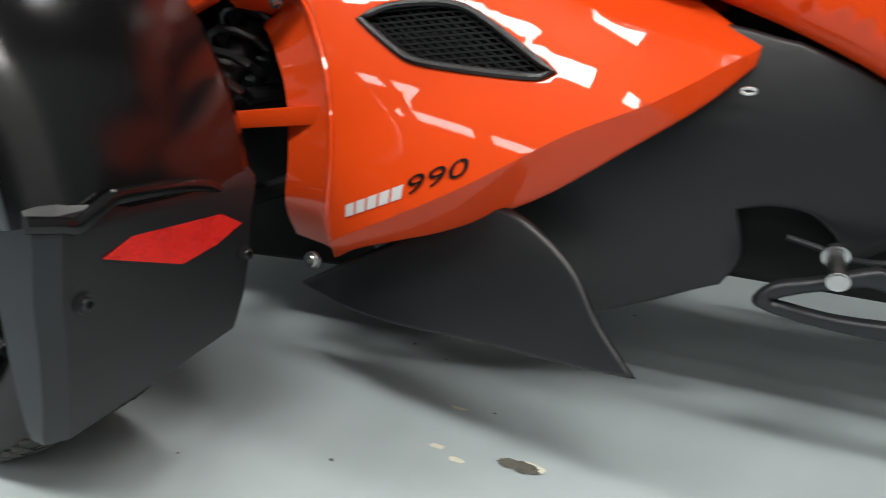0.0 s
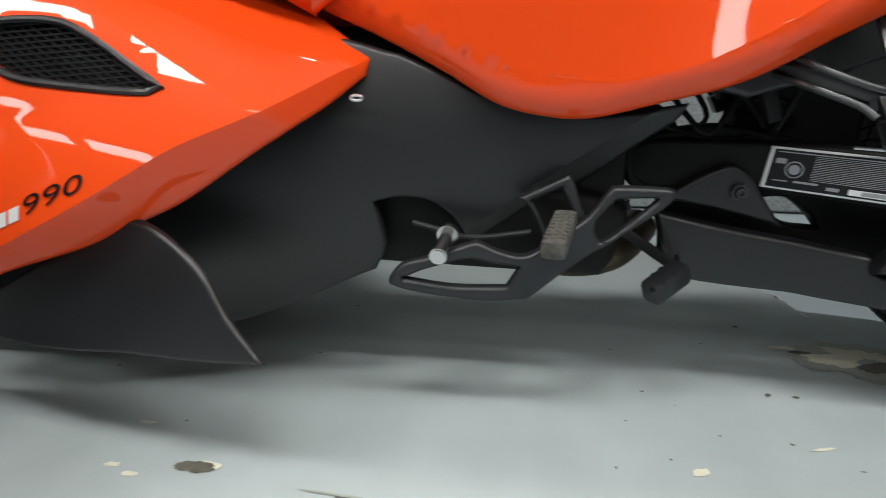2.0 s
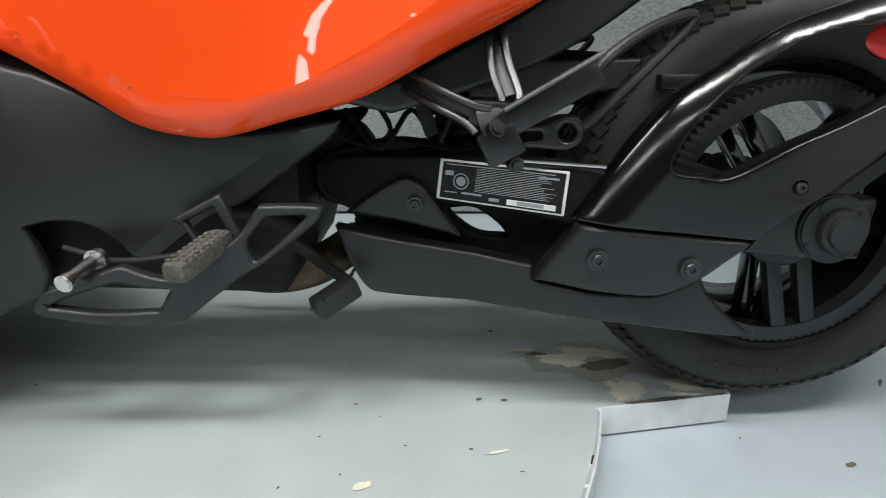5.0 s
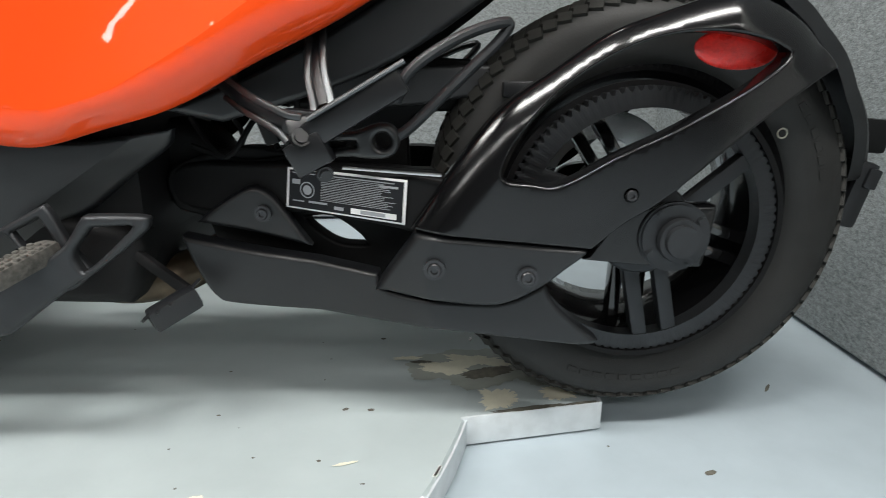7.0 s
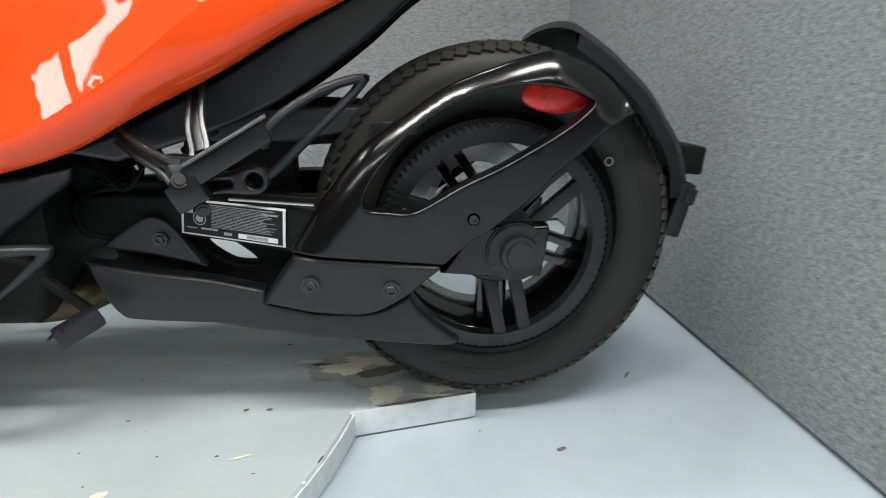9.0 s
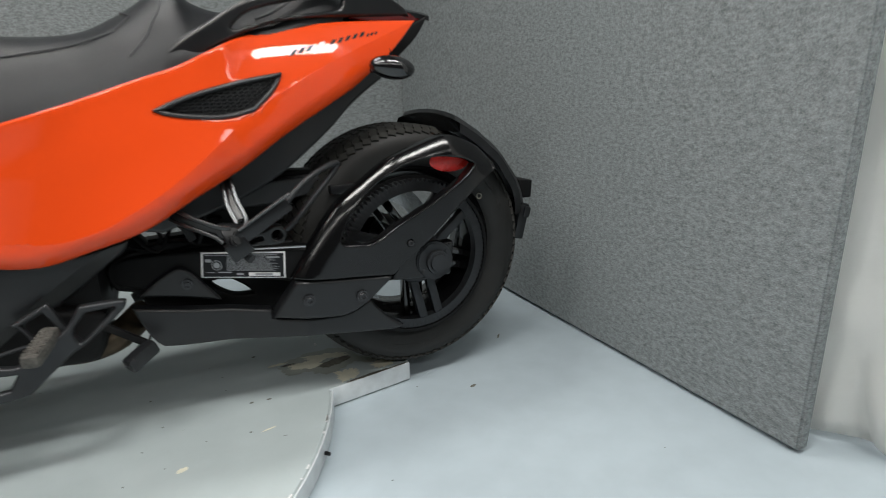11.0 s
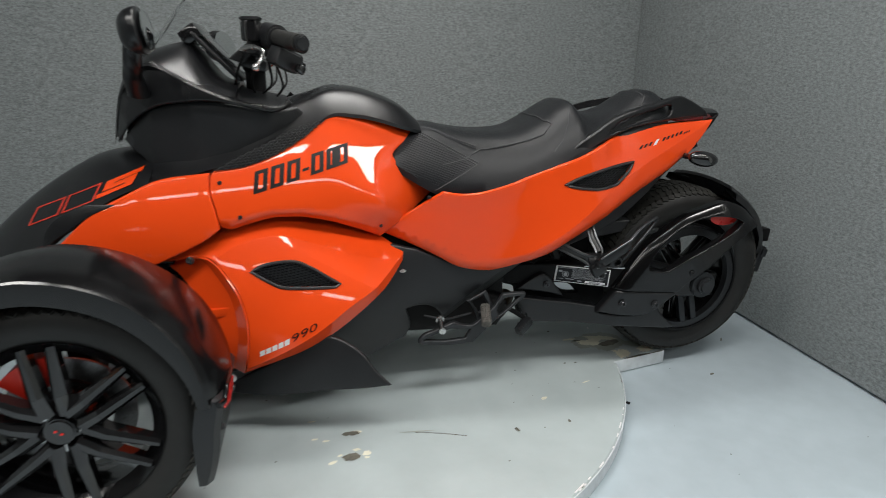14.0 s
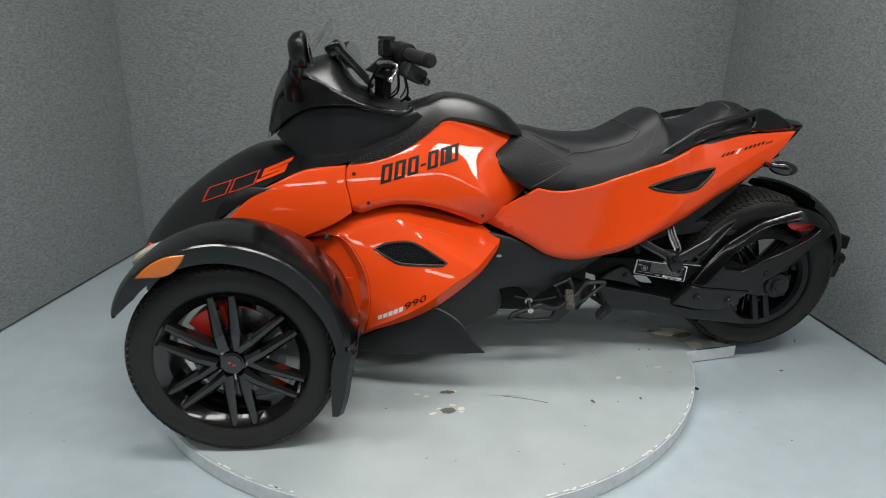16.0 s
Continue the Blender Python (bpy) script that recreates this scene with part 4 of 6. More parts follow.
# ---- engine and frame ----
for nm, sx, sy, sz, at in (("engine", .78, .30, .30, (-1.06, 0, .40)), ("radiator_box", .5, .36, .18, (-1.6, 0, .42)), ("fuel_tank", .4, .24, .12, (-.85, 0, .60))):
    tp(nm, box(bmesh.new(), sx, sy, sz, Matrix.Translation(at), .04), DARK)
bm = panel([(-.60, .225, 1), (-.40, .22), (-.22, .22, 1), (-.2, .38), (-.33, .40), (-.44, .41), (-.55, .43), (-.66, .40), (-.66, .345), (-.615, .32)], lambda x, z: -.085, thick=0.03, rim=0.006, holes=[[(-.478, .330, 1), (-.44, .331), (-.405, .308), (-.388, .288, 1), (-.43, .292), (-.462, .312)]])
tp("inner_guard", bm, DARK, "dark inner guard")
# Dark backing sheet added to stand for the shade behind the stay.
tp("stay_blackout", panel([(-.52, .39, 1), (-.33, .39, 1), (-.325, .465), (-.255, .478), (-.20, .50, 1), (-.18, .545, 1), (-.46, .56, 1)], lambda x, z: -.03, thick=.05, rim=.005), DARK, "added dark sheet for the shade behind the stay")
bm = panel([(-1.05, .235, 1), (-.9, .232), (-.70, .228, 1), (-.68, .27), (-.70, .34), (-1.02, .36)], lambda x, z: -.175, thick=0.3, rim=0.02)
tp("sump", bm, DARK, "dark engine sump")
bm = panel([(-.86, .26, 1), (-.69, .26), (-.665, .34), (-.60, .36), (-.58, .40), (-.64, .46), (-.86, .46)], lambda x, z: -.06, thick=0.06, rim=0.02)
tp("gearbox", bm, DARK)
bm = tube(bmesh.new(), [(-.86, -.02, .245), (-.80, -.07, .235), (-.73, -.09, .232), (-.67, -.07, .24), (-.62, .0, .26)], 0.03, 14)
tp("exhaust_pipe", bm, BROWN, "heat-stained brown exhaust pipe")
# Added dark sheet: hides the far panel and gives the black under the tail.
bm = panel([(-1.0, .57, 1), (-.82, .475), (-.7, .47), (-.5, .52), (-.3, .635), (-.14, .735), (.0, .85, 1), (-.4, .80), (-.9, .68)], lambda x, z: -.05, thick=.1, rim=.004)
tp("tail_blackout", bm, DARK, "added dark sheet for the shade under the tail")
# under-tail tray
bm = bmesh.new()
for y0 in (-.165, .165):
    bar(bm, (-.62, y0, .535), (-.02, y0 * .5, .80), 0.045, 0.02)
bar(bm, (-.60, 0, .56), (-.05, 0, .80), 0.02, 0.3)
tp("tail_tray", bm, DARK, "black tray under the tail")
for s in (-1, 1):
    low = [(-.62, .485, 1), (-.54, .515), (-.42, .575), (-.33, .63), (-.2, .705), (-.05, .79, 1), (-.03, .765, 1), (-.13, .70), (-.2, .64), (-.29, .575), (-.36, .535), (-.45, .5), (-.55, .47, 1)]
    tp("tail_beam", panel(low, lambda x, z: -lerp(x, [(-.6, .19), (-.3, .165), (0, .085)]), side=s, thick=.02, rim=.008), PLASTIC, "black beam under the tail")
# rear shock, hoses and brackets seen under the tail
bm = cyl(bmesh.new(), (-.50, -.02, .56), (-.44, -.02, .36), 0.02, seg=14)
tp("rear_damper", bm, DARK)
coil = [Vector((-.50, -.02, .56)).lerp(Vector((-.44, -.02, .36)), i / 80) + Vector((0.035 * math.cos(i * .6), 0.035 * math.sin(i * .6), 0)) for i in range(81)]
tp("rear_spring", tube(bmesh.new(), coil, 0.006, 8, n=1), DARK, "black rear spring")
for k, pts in enumerate(([(-.62, -.1, .47), (-.57, -.12, .42), (-.53, -.1, .47), (-.50, -.12, .43)], [(-.63, -.08, .43), (-.56, -.09, .41), (-.5, -.09, .415)], [(-.6, -.06, .5), (-.56, -.07, .44), (-.6, -.08, .41)], [(-.49, -.12, .55), (-.47, -.13, .49), (-.49, -.13, .43)])):
    tp("hose", tube(bmesh.new(), pts, 0.004, 7), DARK)
bm = bmesh.new()
for x0, z0, x1, z1 in ((-.62, .5, -.45, .56), (-.55, .58, -.5, .44), (-.47, .6, -.43, .5)):
    bar(bm, (x0, -.14, z0), (x1, -.14, z1), 0.018, 0.02)
tp("subframe", bm, DARK)

# ---- wheels ----
def tread(c, r, w, blocks):
    """Raised blocks round a tyre in slanted rows, one mesh."""
    h = w / 2
    bm = bmesh.new()
    pitch = 2 * math.pi / blocks
    rows = ((0, 0, 1.0, .30, 0, .75), (.36, .35, .9965, .32, 18, .78), (.68, .7, .987, .27, 24, .8), (.87, .95, .9655, .15, 26, .8))
    for off, phase, k, wide, skew, fill in rows:
        for s in ((-1, 1) if off else (1,)):
            roll = lerp(off, [(0, 0), (.37, 4), (.66, 12), (.86, 38)])
            for i in range(blocks):
                a = (i + phase + (.5 if s > 0 else 0)) * pitch
                m = Matrix.Translation(Vector(c)) @ Euler((0, -a, 0)).to_matrix().to_4x4() @ Matrix.Translation((r * k - .0035, s * off * h, 0)) @ Euler((0, 0, s * radians(roll))).to_matrix().to_4x4() @ Euler((s * radians(skew), 0, 0)).to_matrix().to_4x4()
                box(bm, .0068 if off < .8 else .005, h * wide, r * pitch * fill, m)
    return bm


def tyre(bm, c, r, w, ri, blocks, seg=180, reach=0.8):
    """A tyre with a cut tread; c is its centre."""
    h = w / 2
    prof = [(ri, -h * .80), (ri + .012, -h * .9), (ri + .035, -h * .99), (r * .86, -h), (r * .93, -h * .95), (r * .968, -h * .84), (r * .985, -h * .66), (r * .992, -h * .5), (r * .997, -h * .3), (r, -h * .1), (r, h * .1), (r * .997, h * .3), (r * .992, h * .5), (r * .985, h * .66), (r * .968, h * .84), (r * .93, h * .95), (r * .86, h), (ri + .035, h * .99), (ri + .012, h * .9), (ri, h * .80)]
    spin(bm, prof, c, seg=seg, closed_prof=True)
    return bm


ARMBLACK = material("glossy_black_paint", (0.0038, 0.0038, 0.0042), 0.15, var=0.1, scale=20, spec=0.45)
SILVERGREY = material("pale_mark", (0.3, 0.29, 0.24), 0.6)
RC = (0.0, 0.0, D + .303)
bm = tyre(bmesh.new(), RC, .2995, .226, .195, 60, 120)
rear_tyre = tp("rear_tyre", bm, RUBBER, "wide black rear tyre with cut tread", angle=40)
TREAD = material("dusty_tread_rubber", (0.024, 0.0235, 0.021), 0.7, var=0.3, bump=0.15, bscale=400, spec=0.3)
tagged(tp("tread", tread(RC, .303, .226, 84), TREAD, "dusty tread blocks", False, parent=rear_tyre), kind="stuff")
bm = tube(bmesh.new(), [(.176 + .0065 * math.cos(t), -.1145, .454 + .0065 * math.sin(t)) for t in [2 * math.pi * i / 16 for i in range(16)]], 0.0012, 6, closed=True, n=1)
tp("sidewall_ring", bm, SILVERGREY, "small pale ring on the sidewall", parent=rear_tyre)
bm = bmesh.new()
for a0 in (14, 150, 250):
    for i in range(9):
        a = radians(a0 + 4.6 * i)
        box(bm, .014, .0007, .009, Matrix.Translation((.25 * math.cos(a), -.1135, RC[2] + .25 * math.sin(a))) @ Euler((0, math.pi / 2 - a, 0)).to_matrix().to_4x4(), .0005, 1)
tagged(tp("raised_print", bm, RUBBER, parent=rear_tyre), kind="stuff")
bm = spin(bmesh.new(), [(.197, -.095), (.205, -.1), (.205, -.094), (.19, -.085), (.178, -.04), (.175, .04), (.19, .085), (.205, .094), (.205, .1), (.197, .095), (.165, .04), (.165, -.04), (.18, -.085)], RC, closed_prof=True, seg=72)
rear_rim = tp("rear_rim", bm, GLOSSBLACK, "black alloy rear rim")


def spoke_pair(c, y, a, r0, r1, half, w, t, spread=0.0):
    """Two side-by-side bars running out from the hub at angle a."""
    bm = bmesh.new()
    d = Vector((math.cos(a), 0, math.sin(a)))
    n = Vector((-math.sin(a), 0, math.cos(a)))
    for s in (-1, 1):
        p0 = Vector(c) + d * r0 + n * s * half + Vector((0, y + 0.006, 0))
        p1 = Vector(c) + d * r1 + n * s * (half + spread) + Vector((0, y, 0))
        bar(bm, p0, p1, w, t, bevel=0.004)
    return bm


for k in range(5):
    tp("spoke", spoke_pair(RC, -.075, radians(52 - 72 * k), .04, .178, .017, .017, .03), GLOSSBLACK, parent=rear_rim)
bm = cyl(bmesh.new(), (0, -.1, RC[2]), (0, .1, RC[2]), .055, seg=32, bevel=0.006)
tp("rear_hub", bm, CAST)
# toothed belt sprocket
bm = bmesh.new()
ring = []
n, ro, ri = 96, .188, .160
SC = (-.008, 0.0, .328)
for i in range(n * 4):
    a = 2 * math.pi * i / (n * 4)
    r = ro if i % 4 < 2 else ro - 0.006
    ring.append([bm.verts.new((SC[0] + q * math.cos(a), y, SC[2] + q * math.sin(a))) for q, y in ((r, -.132), (r, -.106), (ri, -.108), (ri, -.134))])
for i in range(len(ring)):
    A, B = ring[i], ring[(i + 1) % len(ring)]
    for j in range(4):
        bm.faces.new((A[j], B[j], B[(j + 1) % 4], A[(j + 1) % 4]))
sprocket = tp("belt_sprocket", bm, CAST, "grey toothed belt sprocket", False)
for k in range(3):
    tp("sprocket_spoke", spoke_pair(SC, -.122, radians(42 - 120 * k), .03, .166, .021, .022, .022), CAST, parent=sprocket)
bm = spin(bmesh.new(), [(.02, -.137), (.062, -.137), (.066, -.133), (.066, -.112), (.02, -.112)], SC, closed_prof=True, seg=40)
tp("sprocket_hub", bm, CAST, parent=sprocket)
tp("sprocket_flange", spin(bmesh.new(), [(.186, -.106), (.195, -.106), (.195, -.101), (.186, -.101)], SC, closed_prof=True, seg=72), DARK, parent=sprocket)
# belt wrapped round the back of the sprocket and running forward inside the guard
bm = spin(bmesh.new(), [(.1845, -.136), (.192, -.136), (.192, -.106), (.1845, -.106)], SC, a0=radians(-128), a1=radians(60), seg=64, closed_prof=True)
bar(bm, (-.03, -.117, SC[2] - .188), (-.60, -.10, .25), 0.005, 0.022)
tp("drive_belt", bm, DARK, "black drive belt")
# brake disc behind the wheel
tp("rear_brake_disc", spin(bmesh.new(), [(.085, .12), (.135, .12), (.135, .126), (.085, .126)], RC, closed_prof=True, seg=64), STEEL)

FW = D + .276
FENDER = material("semi_gloss_black", (0.005, 0.005, 0.0054), 0.16, var=0.1, bump=0.04, bscale=900, spec=0.45)
DISCSTEEL = material("brake_disc_steel", (0.3, 0.3, 0.3), 0.35, metal=1.0, var=0.3, scale=150)


def blade(bm, p0, p1, w0, w1, h0, h1, out):
    """A tapered spoke with a ridged back; out is the wheel's outer side along y."""
    d = (p1 - p0).normalized()
    n = d.cross(Vector((0, 1, 0))).normalized()
    o = Vector((0, out, 0))
    rings = []
    for q in (0, .35, .7, 1):
        p, w, h = p0.lerp(p1, q), w0 + (w1 - w0) * q, h0 + (h1 - h0) * q
        rings.append([bm.verts.new(p + n * w * a + o * h * b) for a, b in ((-.5, -.6), (-.5, .25), (-.2, .5), (.2, .5), (.5, .25), (.5, -.6))])
    for A, B in zip(rings, rings[1:]):
        for j in range(6):
            bm.faces.new((A[j], A[(j + 1) % 6], B[(j + 1) % 6], B[j]))
    bm.faces.new(rings[0])
    bm.faces.new(list(reversed(rings[-1])))


for s in (-1, 1):
    c = (-1.79, s * .58, FW)
    front_wheel = tp("front_wheel", spin(bmesh.new(), [(.192, s * .07), (.2, s * .078), (.2, s * .07), (.183, s * .05), (.175, 0), (.185, s * -.06), (.2, s * -.078), (.192, s * -.075), (.165, 0), (.172, s * .055)], c, closed_prof=True, seg=72), GLOSSBLACK, "black alloy front wheel")
    front_tyre = tp("front_tyre", tyre(bmesh.new(), c, .2778, .168, .192, 44, 120), RUBBER, "black front tyre", angle=40)
    tagged(tp("tread", tread(c, .281, .168, 80), TREAD, "tread blocks", False, parent=front_tyre), kind="stuff")
    for k in range(6):
        a = radians(95 + 60 * k)
        bm = bmesh.new()
        d = Vector((math.cos(a), 0, math.sin(a)))
        n = Vector((-math.sin(a), 0, math.cos(a)))
        for q in (-1, 1):
            p0 = Vector(c) + d * .036 + n * q * .0195 + Vector((0, s * .062, 0))
            p1 = Vector(c) + d * .085 + n * q * .0215 + Vector((0, s * .073, 0))
            p2 = Vector(c) + d * .19 + n * q * .027 + Vector((0, s * .066, 0))
            blade(bm, p0, p1, .036, .029, .04, .034, s)
            blade(bm, p1 - (p1 - p0) * .04, p2, .029, .019, .034, .026, s)
        # web that ties neighbouring pairs into a fork
        for q in (-1, 1):
            e = Vector((math.cos(a + q * .523), 0, math.sin(a + q * .523)))
            blade(bm, Vector(c) + d * .085 + n * q * .0215 + Vector((0, s * .066, 0)), Vector(c) + e * .052 + Vector((0, s * .063, 0)), .022, .03, .03, .03, s)
        tp("spoke", bm, GLOSSBLACK, parent=front_wheel)
    bm = cyl(bmesh.new(), (c[0], c[1] + s * .05, FW), (c[0], c[1] + s * .082, FW), .03, seg=32, bevel=0.004)
    cyl(bm, (c[0], c[1] - s * .04, FW), (c[0], c[1] + s * .062, FW), .05, seg=32, bevel=0.004)
    tp("hub_cap", bm, GLOSSBLACK, parent=front_wheel)
    bm = bmesh.new()
    for dx, dz in ((-.006, .004), (.005, -.003)):
        box(bm, .006, .002, .004, Matrix.Translation((c[0] + dx, c[1] + s * .083, FW + dz)))
    tp("hub_emblem", bm, RED, "small red emblem", False, parent=front_wheel)
    for k in range(5):
        a = radians(60 + 72 * k)
        bm = cyl(bmesh.new(), (c[0] + .043 * math.cos(a), c[1] + s * .05, FW + .043 * math.sin(a)), (c[0] + .043 * math.cos(a), c[1] + s * .072, FW + .043 * math.sin(a)), .009, seg=6)
        tp("wheel_nut", bm, STEEL, parent=front_wheel)
    tp("brake_disc", spin(bmesh.new(), [(.082, s * .0), (.13, s * .0), (.13, s * .006), (.082, s * .006)], c, closed_prof=True, seg=64), DISCSTEEL, "bright steel brake disc", parent=front_wheel)
    bm = spin(bmesh.new(), [(.085, s * -.02), (.15, s * -.02), (.15, s * .035), (.085, s * .035)], c, a0=radians(98), a1=radians(140), seg=8, closed_prof=True)
    tp("brake_caliper", bm, CALIPER, "red brake caliper", angle=50)
    bm = cyl(bmesh.new(), (c[0], c[1] - s * .12, FW), (c[0], c[1] - s * .01, FW), .06, seg=24, bevel=0.01)
    bar(bm, (c[0], c[1] - s * .1, FW - .07), (c[0], c[1] - s * .1, .44), .05, .04)
    tp("upright", bm, DARK)

    # fender: a crowned arch with a crease and a side skirt
    bm = bmesh.new()
    crown = [(-6, .322), (0, .328), (20, .338), (40, .350), (90, .360), (120, .355), (140, .346), (152, .335)]
    crease = [(-6, .304), (0, .305), (20, .313), (40, .327), (60, .34), (90, .347), (120, .338), (140, .322), (152, .312)]
    skirt = [(-6, .28), (0, .28), (40, .283), (60, .29), (90, .297), (120, .297), (136, .29), (145, .296), (152, .306)]
    secs = []
    NA = 72
    for i in range(NA + 1):
        deg = 9 + 143 * i / NA
        a = radians(deg)
        o, k, l = lerp(deg, crown), lerp(deg, crease), lerp(deg, skirt)
        nar = 1 - 0.22 * max(0, (deg - 130) / 22)
        sec = [(l, .702), (l + (k - l) * .5, .708), (k - .004, .708), (k, .704), (k + (o - k) * .55, .675), (o - .004, .64), (o, .60), (o, .55), (o - .008, .49), (o - .025, .465), (o - .022, .473), (o - .012, .505), (o - .007, .55), (o - .008, .60), (o - .012, .635), (k + (o - k) * .3, .67), (k - .008, .698), (l + .002, .696)]
        secs.append([bm.verts.new((-1.79 + q * math.cos(a), s * (.59 + (y - .59) * nar), FW + q * math.sin(a))) for q, y in sec])
    m = len(secs[0])
    for A, B in zip(secs, secs[1:]):
        for j in range(m):
            bm.faces.new((A[j], A[(j + 1) % m], B[(j + 1) % m], B[j]))
    bm.faces.new(secs[0])
    bm.faces.new(list(reversed(secs[-1])))
    fender = tp("front_fender", bm, FENDER, "satin black front fender", angle=24)
    # flap behind the tyre: a tray with a ledge, a sloping foot and a side wing
    bm = bmesh.new()
    rows = []
    FLAP_X = [(.16, -1.504), (.21, -1.488), (.26, -1.478), (.345, -1.470), (.352, -1.463), (.366, -1.464), (.374, -1.476)]
    FLAP_FOOT = [(.48, .205), (.50, .194), (.53, .184), (.62, .179), (.69, .168), (.71, .167)]
    for q, ya, yb, wing in ((0, .700, .475, .03), (.03, .702, .473, .04), (.07, .703, .472, .05), (.11, .703, .472, .055), (.35, .704, .472, .055), (.6, .704, .474, .05), (.8, .703, .478, .042), (.94, .702, .484, .032), (1, .700, .487, .028)):
        row = []
        for dx, y in ((-wing, ya), (-.012, ya), (0, ya - .014), (0, (ya + yb) / 2), (0, yb + .012), (-.01, yb), (-wing * .7, yb), (-wing * .7, yb + .006), (-.014, yb + .008), (-.009, (ya + yb) / 2), (-.016, ya - .01), (-wing, ya - .006)):
            z = .374 + (lerp(y, FLAP_FOOT) - .374) * q
            row.append(bm.verts.new((lerp(z, FLAP_X) + dx, s * y, z)))
        rows.append(row)
    m = len(rows[0])
    for A, B in zip(rows, rows[1:]):
        for j in range(m):
            bm.faces.new((A[j], A[(j + 1) % m], B[(j + 1) % m], B[j]))
    bm.faces.new(rows[0])
    bm.faces.new(list(reversed(rows[-1])))
    flap = tp("mud_flap", bm, PLASTIC, "matt black fender flap", angle=30)
    for y, z in ((.673, .293), (.493, .282)):
        screw((-1.474, s * y, z), flap, 0.006, d=(1, 0, 0))
    lip = [(-1.468, s * .710, .366), (-1.463, s * .686, .361), (-1.462, s * .677, .359), (-1.461, s * .651, .372), (-1.461, s * .636, .374), (-1.462, s * .575, .371), (-1.466, s * .54, .363), (-1.476, s * .505, .345)]
    tp("fender_lip", tube(bmesh.new(), lip, .0065, 10, n=3, flat=.8, up=(1, 0, 0)), FENDER, "rolled lower edge of the fender", parent=fender).matrix_parent_inverse = Matrix()
    bm = bmesh.new()
    fr, bk = [], []
    for y, z in ((.657, .326), (.629, .338), (.529, .334), (.503, .319), (.539, .306), (.582, .299)):
        x = -1.4685
        fr.append(bm.verts.new((x + .002, s * y, z)))
        bk.append(bm.verts.new((x - .02, s * y, z)))
    bm.faces.new(fr)
    for i in range(len(fr)):
        bm.faces.new((fr[i], fr[i - 1], bk[i - 1], bk[i]))
    tp("rear_reflector", bm, RED, "red reflector on the fender flap", False)
    # amber marker on the skirt at the front
    pl = [(-1.986, .571, 1), (-1.947, .606), (-1.905, .627), (-1.859, .633, 1), (-1.878, .603), (-1.911, .577)]
    def marker_y(x, z):
        deg = math.degrees(math.atan2(z - FW, x + 1.79))
        return -(.59 + .118 * (1 - 0.22 * max(0, (deg - 130) / 22))) - .004
    tp("side_marker", panel(pl, marker_y, side=s, thick=.02, rim=.006, step=.012), AMBER, "amber side marker lens on the fender")

# ---- rear swing arm, guards and mudguard ----
Y_GUARD = [(-.66, -.148), (-.45, -.155), (-.37, -.182), (-.30, -.205), (-.07, -.2)]
Y_PLATE1 = [(-.65, -.118), (-.46, -.135)]
Y_PLATE2 = [(-.37, -.199), (-.30, -.222), (-.1, -.23)]
Y_BEAM = [(-.66, -.085), (-.497, -.118), (-.326, -.183), (-.25, -.195)]
GUARD = [(-.632, .318, 1), (-.547, .301), (-.453, .287), (-.367, .277, 1), (-.352, .255), (-.242, .245), (-.199, .247), (-.150, .268, 1), (-.138, .245), (-.114, .219), (-.091, .2), (-.074, .187, 1), (-.101, .182), (-.197, .194), (-.3, .207), (-.424, .213), (-.56, .222), (-.592, .233), (-.615, .272)]
PLATE1 = [(-.621, .33, 1), (-.585, .357), (-.553, .376), (-.535, .381), (-.515, .372), (-.495, .347), (-.461, .3, 1), (-.54, .318)]
PLATE2 = [(-.317, .34, 1), (-.114, .324, 1), (-.106, .318), (-.133, .295), (-.16, .273), (-.201, .252), (-.243, .248), (-.351, .26), (-.367, .265)]
ARM = [(-.322, .344, 1), (-.279, .409), (-.238, .464), (-.207, .497), (-.153, .535), (-.093, .575), (-.033, .598), (.02, .615), (.051, .62), (.082, .612), (.123, .59), (.15, .564), (.164, .538, 1), (.137, .521), (.099, .49), (.053, .451), (.006, .408), (-.034, .376), (-.066, .356), (-.103, .324, 1)]
WINDOW = [(-.214, .411), (-.205, .444), (-.177, .482), (-.138, .52), (-.085, .553), (-.032, .571), (.022, .575), (.07, .568), (.094, .559), (.103, .549), (.065, .516), (-.013, .47), (-.076, .44), (-.143, .404), (-.18, .404)]
def arm_y(x, z):
    """Outer face of the mudguard arm: flat, rolling inwards towards its outer edge."""
    g = edge_gap((x, z), ARM_LINES)
    return -.231 + 9.0 * max(0, .052 - g) ** 2


ARM_EDGE = [(v[0], v[1]) for v in smooth_loop([p[:2] for p in ARM[:12]], 12, False)]
ARM_LINES = edges_of([ARM_EDGE + ARM_EDGE[-2:0:-1]])
BEAM = [(-.645, .405), (-.497, .411), (-.36, .408), (-.27, .40), (-.24, .36), (-.30, .325), (-.335, .335), (-.46, .345), (-.59, .338), (-.66, .355)]
guard = tp("belt_guard", panel(GUARD, lambda x, z: lerp(x, Y_GUARD), thick=0.03, rim=0.007), PLASTIC, "matt black belt guard")
plate = tp("guard_cover", panel(PLATE1, lambda x, z: lerp(x, Y_PLATE1), thick=0.02, rim=0.007), PLASTIC, "matt black triangular guard cover")
screw((-.524, -.135, .346), plate, 0.0075)
plate = tp("guard_bracket", panel(PLATE2, lambda x, z: lerp(x, Y_PLATE2), thick=0.03, rim=0.008), PLASTIC, "matt black guard bracket with two screws")
screw((-.294, -.226, .297), plate, 0.009)
screw((-.179, -.231, .288), plate, 0.009)
